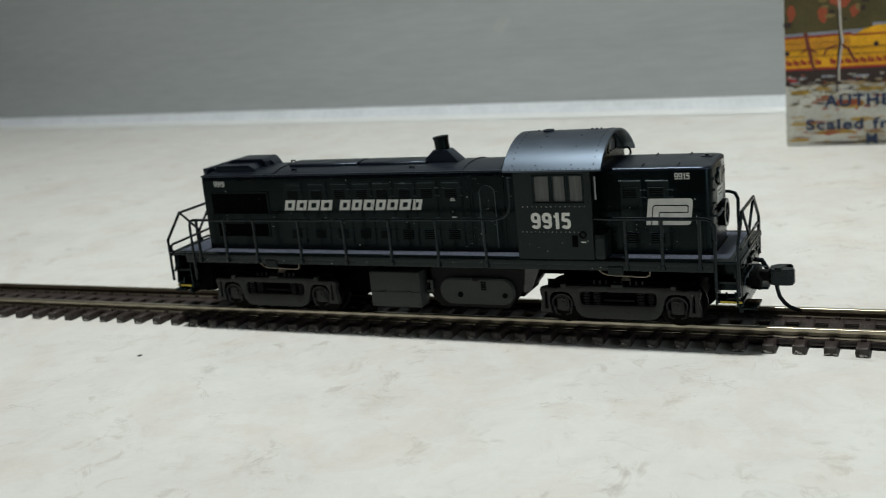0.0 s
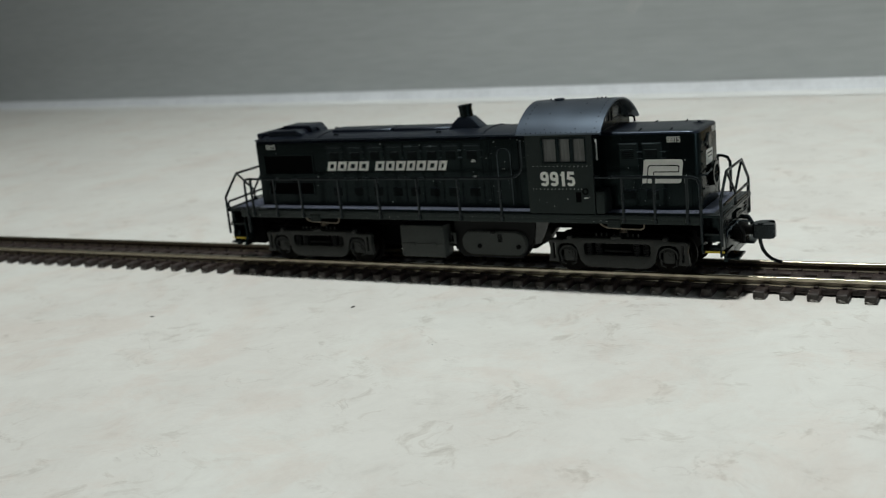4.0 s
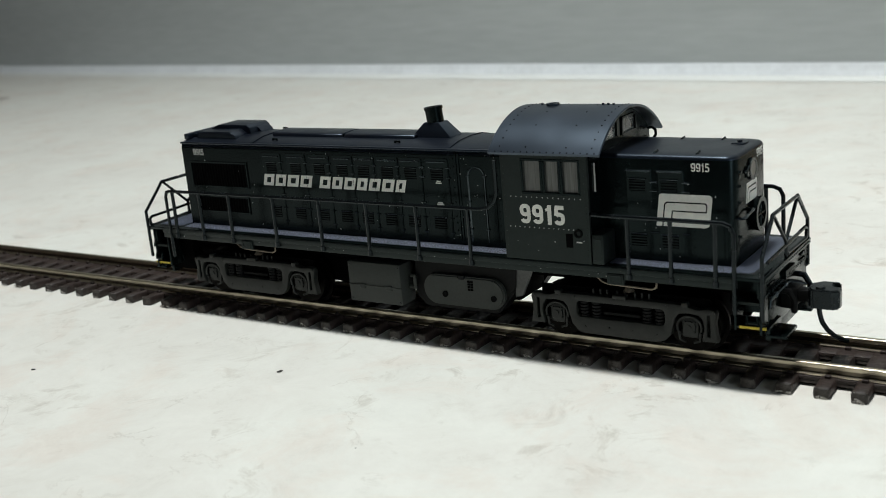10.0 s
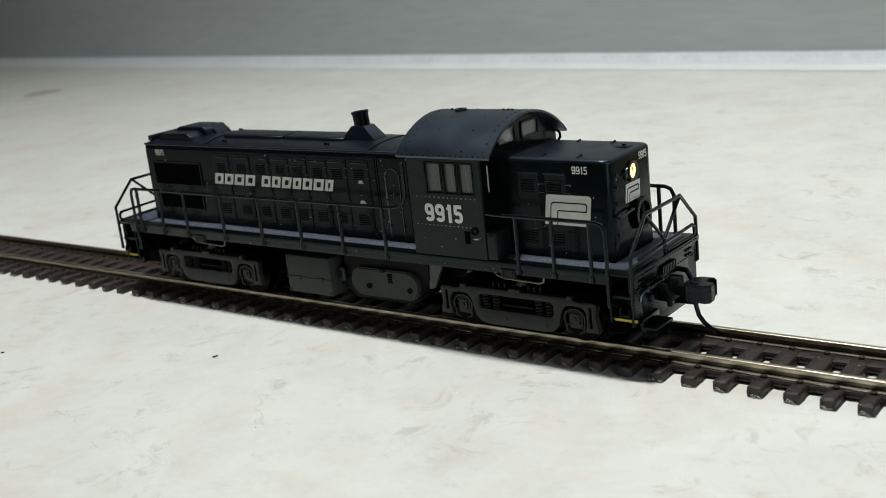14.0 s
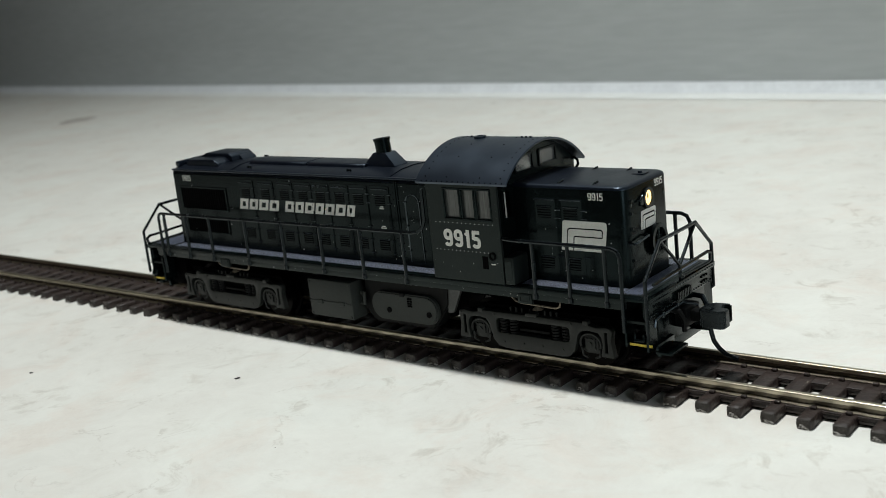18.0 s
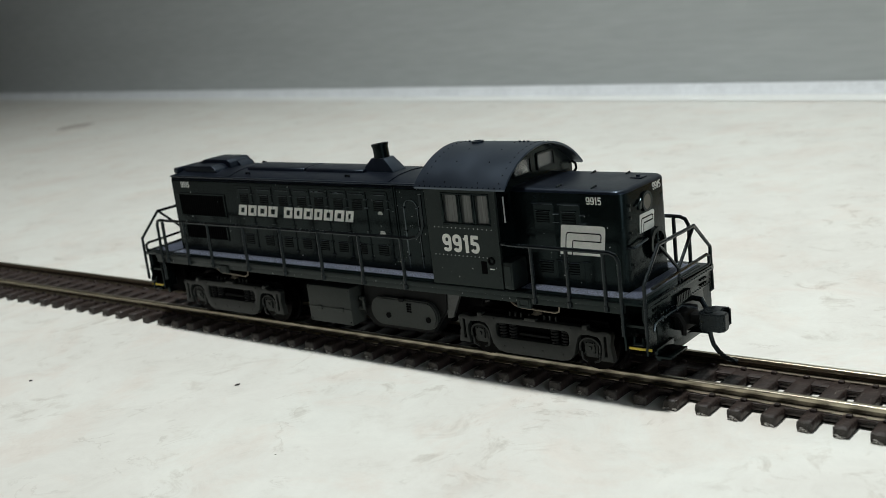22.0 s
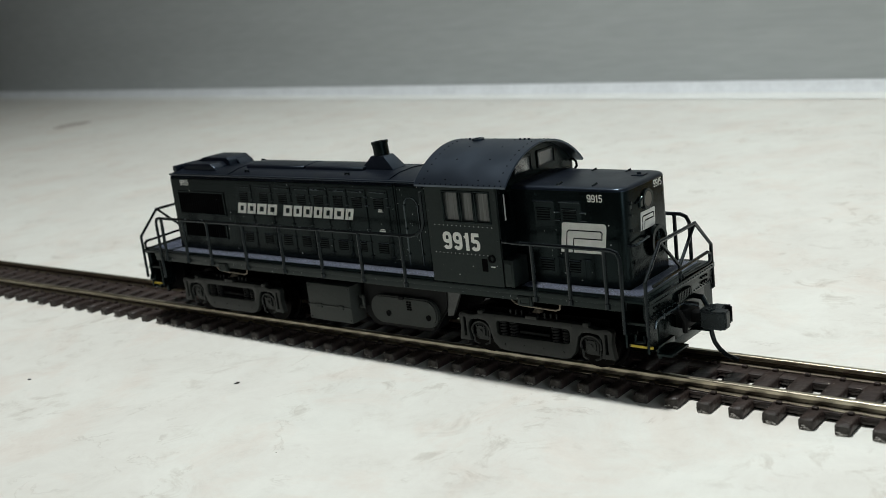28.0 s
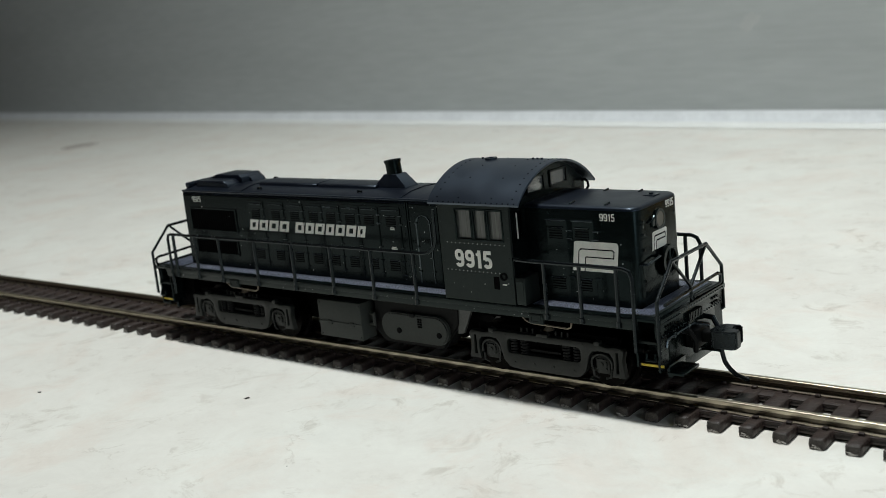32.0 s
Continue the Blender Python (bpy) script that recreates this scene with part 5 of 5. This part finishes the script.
def numbers_and_marks():
    """White printing: road numbers on cab, hoods and nose, slanted blocks along the hood, and the square emblem."""
    for s in (-1, 1):
        def place(bm, x_left, x_right, z, y):
            """Set a mark, drawn from x 0 to the right, on either flank so that it reads from outside."""
            m = Matrix.Translation((x_left, -y, z)) if s < 0 else Matrix.Translation((x_right, y, z)) @ Matrix.Rotation(math.pi, 4, "Z")
            return shifted(bm, m)
        lp("cab_number", place(digits("9915", 2.42, 0.06, 0.205, 0.98), 17.45, 23.75, 17.98, 9.63), WHITE, "bold white cab number")
        lp("hood_number", place(digits("9915", 0.95, 0.05, 0.135, 0.88), 37.95, 40.1, 24.3, 5.93), WHITE, "small white hood number")
        lp("hood_number", place(digits("9915", 0.95, 0.05, 0.135, 0.88), -40.9, -38.8, 24.2, 5.93), WHITE, "small white hood number")
        # eleven slanted blocks in two groups
        widths = (2.15, 2.15, 2.35, 2.35, 0, 2.15, 2.0, 2.15, 1.9, 2.1, 2.2, 1.75)
        x, total = 0.0, 25.2
        k = (total - 1.1) / (sum(widths) + 0.42 * 10)
        for w in widths:
            if not w:
                x += 1.1
                continue
            w *= k
            g = bm_new()
            sl = 0.28
            def slab(x0, x1, z0, z1):
                prism(g, [(x0 + sl * z0, z0), (x1 + sl * z0, z0), (x1 + sl * z1, z1), (x0 + sl * z1, z1)], "y", -0.04, 0.0)
            slab(x, x + 0.55, 0, 1.7)
            slab(x + w - 0.55, x + w, 0, 1.7)
            slab(x + 0.55, x + w - 0.55, 1.25, 1.7)
            slab(x + 0.55, x + w - 0.55, 0, 0.45)
            lp("mark_block", place(g, -27.3, -1.8, 20.08, 5.97), WHITE, "slanted white painted block")
            x += w + 0.42 * k
        lp("emblem", place(emblem(1.0), 33.6, 40.7, 17.75, 5.97), WHITE, "white square emblem of nested bands")
    m = Matrix.Translation((43.03, -2.2, 19.95)) @ Matrix.Rotation(math.pi / 2, 4, "Z")
    lp("emblem", shifted(emblem(0.60, 0.34), m), WHITE, "white square emblem of nested bands")
    m = Matrix.Translation((43.03, 1.9, 24.6)) @ Matrix.Rotation(math.pi / 2, 4, "Z")
    lp("nose_number", shifted(digits("9915", 0.95, 0.05, 0.135, 0.88), m), WHITE, "small white nose number")


def emblem(k, gap=0.17):
    """Two nested bands with a round shoulder, parted by a thin gap and leaning a little, drawn from the origin to the right."""
    g = bm_new()
    sl, h = 0.12, gap / 2
    def band(pts):
        prism(g, [((x + sl * z) * k, z * k) for x, z in pts], "y", -0.04, 0.0)
    a, t, r, u, w = 0.77, 2.86, 5.81, 1.84, 1.77
    # outer band: leg, top, shoulder, side, foot; then the inner leg and arm
    band([(0.0, 0.0), (a - h, 0.0), (a - h, t + h - 0.33), (a + 0.21, t + h), (0.25, 3.85), (0.0, 3.7)])
    band([(0.25, 3.85), (a + 0.21, t + h), (r - 0.16, t + h), (5.9, 3.85)])
    band([(5.9, 3.85), (r - 0.16, t + h), (r + h, t - 0.16), (6.4, 3.2), (6.35, 3.55), (6.18, 3.78)])
    band([(6.4, 3.2), (r + h, t - 0.16), (r + h, u - h), (6.4, 0.5)])
    band([(6.4, 0.5), (r + h, u - h), (w + h, u - h), (w + h, 0.0), (5.9, 0.0), (6.2, 0.1), (6.36, 0.28)])
    band([(a + h, 0.0), (w - h, 0.0), (w - h, u - h), (w + h, u + h), (a + h + 0.24, t - h), (a + h, t - h - 0.22)])
    band([(a + h + 0.24, t - h), (w + h, u + h), (r - h, u + h), (r - h, t - h - 0.17), (r - h - 0.17, t - h)])
    return g


def dust():
    """Stray white specks on the painted flanks."""
    rng = random.Random(12)
    for s in (-1, 1):
        for name, x0, x1, y, z0, z1, n in (("hood", -42, 14, 5.95, 14, 25.5, 46), ("nose", 29, 42, 5.95, 14, 23.4, 16), ("sill", -44, 43, 9.5, 11.9, 13.0, 26), ("hood", 5, 14.5, 5.95, 14, 25.8, 20), ("cab", 16, 26, 9.62, 13.6, 17, 5)):
            bm = bm_new()
            for _ in range(n):
                bmesh.ops.create_icosphere(bm, subdivisions=1, radius=rng.uniform(0.03, 0.09), matrix=Matrix.Translation((rng.uniform(x0, x1), s * y, rng.uniform(z0, z1))))
            tagged(lp("dust", bm, DUST_AND_EDGE, "scattered white dust specks"), kind="stuff")


deck()
HOOD = long_hood()
stack(HOOD)
cab()
NOSE = short_hood()
COVER, COVER_AT = headlight(NOSE)
trucks()
wheelsets()
underbody()
end_platform(1)
end_platform(-1)
handrails()
numbers_and_marks()
dust()
SQUEEZE[0] = False

# ---- things on the worktop ----
def crumb(x, y, r, turn, seed):
    rng = random.Random(seed)
    bm = bm_new()
    bmesh.ops.create_icosphere(bm, subdivisions=2, radius=r)
    for v in bm.verts:
        v.co = Vector((v.co.x * 1.5, v.co.y * 0.85, v.co.z * 0.35)) * rng.uniform(0.7, 1.15)
    lo = min(v.co.z for v in bm.verts)
    for v in bm.verts:
        v.co.z -= lo
    ob = thing("crumb", bm, CRUMB, "tiny dark crumb lying on the worktop", "crumb", group="crumbs")
    ob.location = (x * MM, y * MM, 0)
    ob.rotation_euler.z = radians(turn)


for i, (x, y, r, a) in enumerate(((-11.5, -24.5, 0.28, 70), (-46.0, -36.6, 0.24, 30), (12.0, -39.0, 0.07, 30), (71.4, 53.7, 0.13, 15))):
    crumb(x, y, r, a, i)


def patch(name, mat, x, y, z, rx, ry, seed, label, turn):
    """A thin irregular smear lying on a surface."""
    rng = random.Random(seed)
    bm = bm_new()
    n = 22
    pts = [(rx * math.cos(2 * math.pi * k / n) * rng.uniform(0.7, 1.1), ry * math.sin(2 * math.pi * k / n) * rng.uniform(0.6, 1.1)) for k in range(n)]
    prism(bm, pts, "z", 0.01, 0.05)
    ob = thing(name, bm, mat, label, "mark")
    ob.matrix_world = Matrix.Translation((x * MM, y * MM, z * MM)) @ turn


patch("stain", STAIN, -396, 203.7, 0, 9, 13, 3, "faint brown stain on the worktop", pose(0, 0, 0, 0, 0, 25))
patch("scuff", SCUFF, -55, 250 + 55 * math.tan(radians(7.1)), 35.5, 5, 3, 8, "pale scuff on the grey wall", pose(0, 0, 0, 90, 0, -7.1) @ pose(0, 0, 0, 0, 0, 35))


def blob(bm, x, z, rx, rz, y, seed, n=11):
    rng = random.Random(seed)
    pts = [(x + rx * math.cos(2 * math.pi * k / n) * rng.uniform(0.7, 1.15), z + rz * math.sin(2 * math.pi * k / n) * rng.uniform(0.6, 1.2)) for k in range(n)]
    prism(bm, pts, "y", y, y + 0.03)


def picture_box():
    """A printed cardboard box whose front shows a painted winter scene with a yellow train."""
    base = anchor("model_box", (65.7, 161, 0), "printed cardboard box with a painted yellow train, upright on the worktop", "box")
    base.rotation_euler.z = radians(-2.0)
    W, Hh = 150.0, 58.0

    def ink(name, colour, rough=0.5):
        return material(name, colour, rough, vary=0.22, scale=180)

    bm = bm_new()
    box(bm, 0, W, 0, 42, 0.1, Hh, 0.3)
    part("carton", bm, ink("grey_white_card", (0.60, 0.60, 0.54)), base, "grey-white cardboard carton")

    def flat(name, mat, shapes, layer, label=""):
        g = bm_new()
        for sh in shapes:
            prism(g, sh, "y", -0.04 * layer - 0.02, -0.04 * layer + 0.012)
        part(name, g, mat, base, label)

    def rect(x0, x1, z0, z1, tilt=0.0):
        return [(x0, z0), (x1, z0 + tilt), (x1, z1 + tilt), (x0, z1)]

    def blobs(name, mat, spots, layer, label=""):
        g = bm_new()
        for k, (x, z, rx, rz) in enumerate(spots):
            blob(g, x, z, rx, rz, -0.04 * layer - 0.02, 31 * layer + k)
        part(name, g, mat, base, label)

    olive, rust = ink("olive_foliage_print", (0.085, 0.07, 0.022)), ink("rust_leaf_print", (0.34, 0.075, 0.03))
    yellow, amber = ink("yellow_train_print", (0.80, 0.40, 0.006)), ink("amber_print", (0.62, 0.27, 0.012))
    red, brown = ink("red_line_print", (0.32, 0.028, 0.018)), ink("dark_brown_print", (0.035, 0.020, 0.016))
    ochre, slate = ink("ochre_grass_print", (0.42, 0.27, 0.05)), ink("slate_print", (0.24, 0.25, 0.28))
    navy, bark = ink("navy_lettering", (0.012, 0.028, 0.075)), ink("pale_bark_print", (0.55, 0.52, 0.45))
    flat("foliage", olive, [rect(0.2, W - 0.2, 35.0, Hh - 0.3)], 1, "olive brown painted foliage")
    blobs("leaf_cluster", rust, [(2.3, 41.5, 1.3, 2.8), (11.6, 41.0, 1.5, 2.7), (21.0, 41.2, 1.6, 1.9), (17.0, 44.5, 3.5, 2.0), (33.0, 43.0, 3.0, 3.0), (48.0, 42.0, 4.0, 3.0), (70.0, 43.0, 5.0, 3.0)], 2, "rust red painted leaves")
    flat("train_roof", slate, [rect(0.2, 26.0, 34.2, 35.4, 0.5), rect(26.0, W - 0.2, 36.0, 37.4)], 2)
    flat("train_side", yellow, [rect(0.2, W - 0.2, 24.4, 34.2, 0.0)], 2, "yellow painted train side")
    flat("train_front", yellow, [[(21.0, 34.2), (W - 0.3, 34.2), (W - 0.3, 37.2), (27.0, 36.6), (23.5, 35.6)]], 3)
    flat("train_band", amber, [rect(0.2, 19.5, 30.6, 33.6), rect(0.2, W - 0.2, 29.9, 30.2), rect(0.2, W - 0.2, 28.0, 28.2)], 3)
    flat("train_line", red, [rect(0.2, 20.0, 33.8, 34.4, 0.4), rect(0.2, W - 0.2, 24.0, 24.7), rect(20.0, W - 0.2, 33.9, 34.3)], 4)
    flat("train_mark", red, [rect(0.4 + 2.2 * k + 0.45 * j, 0.75 + 2.2 * k + 0.45 * j + (0.5 if j == 2 else 0), 25.5 + 0.2 * (j == 1), 27.3 - 0.5 * (j == 2)) for k in range(14) if k != 5 for j in range(3)], 4, "red painted bars")
    g = bm_new()
    for x, z in ((0.9, 29.4), (27.0, 31.0), (53.0, 31.0)):
        cyl(g, (x, -0.2, z), "y", 0.75, 0.03, 14)
    part("porthole", g, brown, base)
    flat("train_underside", brown, [rect(0.2, W - 0.2, 19.2, 24.0)], 2)
    blobs("underside_streak", slate, [(4.0, 21.6, 2.6, 0.5), (13.0, 21.8, 2.8, 0.5), (22.5, 21.6, 3.0, 0.6), (33.0, 21.8, 3.5, 0.6), (3.0, 20.0, 2.2, 0.5), (19.0, 20.0, 4.0, 0.4)], 3)
    blobs("wheel_mark", red, [(2.4, 20.8, 1.4, 0.7), (1.2, 21.6, 0.8, 0.6)], 4)
    blobs("grass_tuft", ochre, [(4.5, 17.2, 3.2, 0.9), (11.5, 17.9, 3.0, 0.6), (25.0, 17.6, 4.6, 0.8), (19.0, 13.2, 5.5, 1.6), (5.5, 7.0, 4.8, 0.5), (15.0, 4.4, 7.0, 0.9), (23.0, 8.2, 4.0, 0.6), (4.0, 2.0, 3.4, 0.6), (38.0, 15.0, 7.0, 1.2), (60.0, 9.0, 9.0, 1.4)], 3, "ochre painted grass")
    blobs("earth_patch", rust, [(18.5, 13.4, 4.2, 1.2), (13.5, 4.2, 3.0, 0.5), (9.5, 7.6, 3.0, 0.3), (11.0, 14.6, 2.4, 0.4)], 4)
    blobs("ground_shade", brown, [(10.5, 13.4, 1.4, 0.35), (3.0, 13.6, 1.5, 0.3), (20.0, 1.0, 14.0, 0.5), (7.0, 12.6, 1.0, 0.3)], 4)
    flat("birch_trunk", bark, [[(15.3, 16.0), (17.3, 16.0), (16.6, 19.0), (16.5, 24.0), (17.1, 29.0), (17.8, 32.5), (17.2, 36.0), (16.9, 45.0), (16.2, 45.0), (16.4, 36.0), (16.9, 32.0), (16.2, 29.0), (15.7, 24.0), (15.8, 19.0)]], 5, "pale painted birch trunk")
    flat("birch_shade", brown, [[(15.3, 17.0), (15.9, 16.6), (16.0, 24.0), (16.5, 29.0), (17.1, 32.2), (16.6, 36.0), (16.4, 42.0), (15.9, 42.0), (16.1, 36.0), (16.3, 32.4), (15.9, 29.0), (15.5, 24.0)]], 6)
    flat("bare_tree", ink("red_brown_print", (0.16, 0.035, 0.02)), [[(8.4, 24.0), (9.3, 24.0), (8.0, 30.5), (6.9, 35.6), (5.9, 35.6), (6.8, 30.5)], [(6.8, 31.0), (5.0, 29.4), (5.2, 29.2), (7.0, 30.4)], [(7.6, 31.0), (10.0, 29.2), (9.8, 28.9), (7.4, 30.2)], [(17.2, 31.8), (19.4, 30.0), (21.0, 26.4), (20.4, 26.2), (18.8, 29.6), (17.2, 31.0)], [(15.8, 31.6), (12.4, 30.4), (11.6, 28.0), (12.0, 27.9), (12.8, 30.0), (15.8, 31.0)]], 6, "reddish painted bare tree")
    blobs("tree_foot", brown, [(9.4, 22.4, 1.3, 2.2), (6.6, 34.8, 0.7, 1.1)], 5)
    # loose brush strokes over the snowy ground, the underside and the foliage
    rng = random.Random(77)
    def strokes(name, mat, n, x0, x1, z0, z1, rx, rz, layer):
        blobs(name, mat, [(rng.uniform(x0, x1), rng.uniform(z0, z1), rng.uniform(0.3, 1.0) * rx, rng.uniform(0.3, 1.0) * rz) for _ in range(n)], layer)
    dull, tan = ink("dull_olive_print", (0.23, 0.17, 0.06)), ink("tan_print", (0.50, 0.36, 0.16))
    strokes("ground_stroke", dull, 110, 1.5, 90, 12.6, 19.0, 1.9, 0.36, 5)
    strokes("ground_stroke", brown, 46, 1.0, 60, 15.8, 19.4, 1.5, 0.22, 7)
    strokes("ground_stroke", rust, 30, 4, 60, 2.0, 6.5, 2.2, 0.28, 7)
    strokes("ground_stroke", rust, 22, 8, 40, 11.2, 15.4, 1.6, 0.5, 6)
    strokes("ground_stroke", tan, 60, 1.5, 90, 1.5, 9.5, 2.4, 0.35, 5)
    strokes("ground_stroke", dull, 40, 6, 90, 0.6, 7.5, 2.0, 0.3, 6)
    strokes("underside_stroke", rust, 26, 0.8, 80, 19.6, 23.6, 1.0, 0.32, 5)
    strokes("underside_stroke", tan, 40, 0.8, 80, 18.6, 20.6, 2.2, 0.18, 8)
    strokes("underside_stroke", bark, 34, 0.8, 80, 19.4, 22.4, 1.5, 0.26, 6)
    strokes("underside_stroke", brown, 30, 0.8, 80, 19.0, 23.8, 0.7, 0.9, 7)
    strokes("foliage_stroke", brown, 50, 1, 100, 37.5, 56, 1.8, 1.4, 2)
    strokes("foliage_stroke", dull, 60, 1, 100, 37.5, 56, 1.6, 1.2, 3)
    flat("train_seam", brown, [rect(0.2, W - 0.2, 30.35, 30.5), rect(0.2, W - 0.2, 28.3, 28.42), rect(0.2, 20.0, 32.2, 32.32)], 5)
    for text, h, x, z, bold, wide in (("AUTHE", 3.7, 11.8, 12.3, 0.03, 1.10), ("Scaled fr", 3.35, 6.2, 5.15, 0.025, 1.32), ("M", 3.1, 24.0, 0.5, 0.03, 1.1)):
        part("lettering", shifted(letters(text, h, 0.05, bold, wide, 1.16), Matrix.Translation((x, -0.36, z))), navy, base, "navy blue printed words")

    for ob in base.children:
        ob.data.transform(Matrix.Diagonal((0.877, 1, 0.877, 1)))


picture_box()


# ---- motion of the locomotive ----
RUN = [(0.0, 35.2), (0.5, 30.0), (1.0, 24.5), (1.5, 19.2), (2.0, 14.1), (2.5, 9.8), (3.0, 6.0), (3.5, 3.0), (4.0, 1.0), (4.4, 0.0), (5.0, 0.0), (32.0, 0.0)]


def run_at(t):
    for (ta, a), (tb, b) in zip(RUN, RUN[1:]):
        if t <= tb:
            return a + (b - a) * (t - ta) / (tb - ta)
    return 0.0


def motions():
    walk(loco, [(t, pose(x * MM, 0, RAIL_TOP * MM)) for t, x in RUN])
    times = [0.25 * k for k in range(19)] + [5.0, 32.0]
    for axle, x in WHEELS:
        walk(axle, [(t, pose(x * MM, 0, 3.25 * MM, 0, math.degrees(run_at(t) / 3.25), 0)) for t in times])
    up, down = (0, 0, 0), (-1.6, 0, 0)
    x, y, z = COVER_AT
    swing = [(0.0, up), (11.7, up), (11.8, down), (19.7, down), (19.8, up), (32.0, up)]
    walk(COVER, [(t, pose((x + a) * MM, (y * 0.969 + b) * MM, (z + c) * MM)) for t, (a, b, c) in swing])


motions()
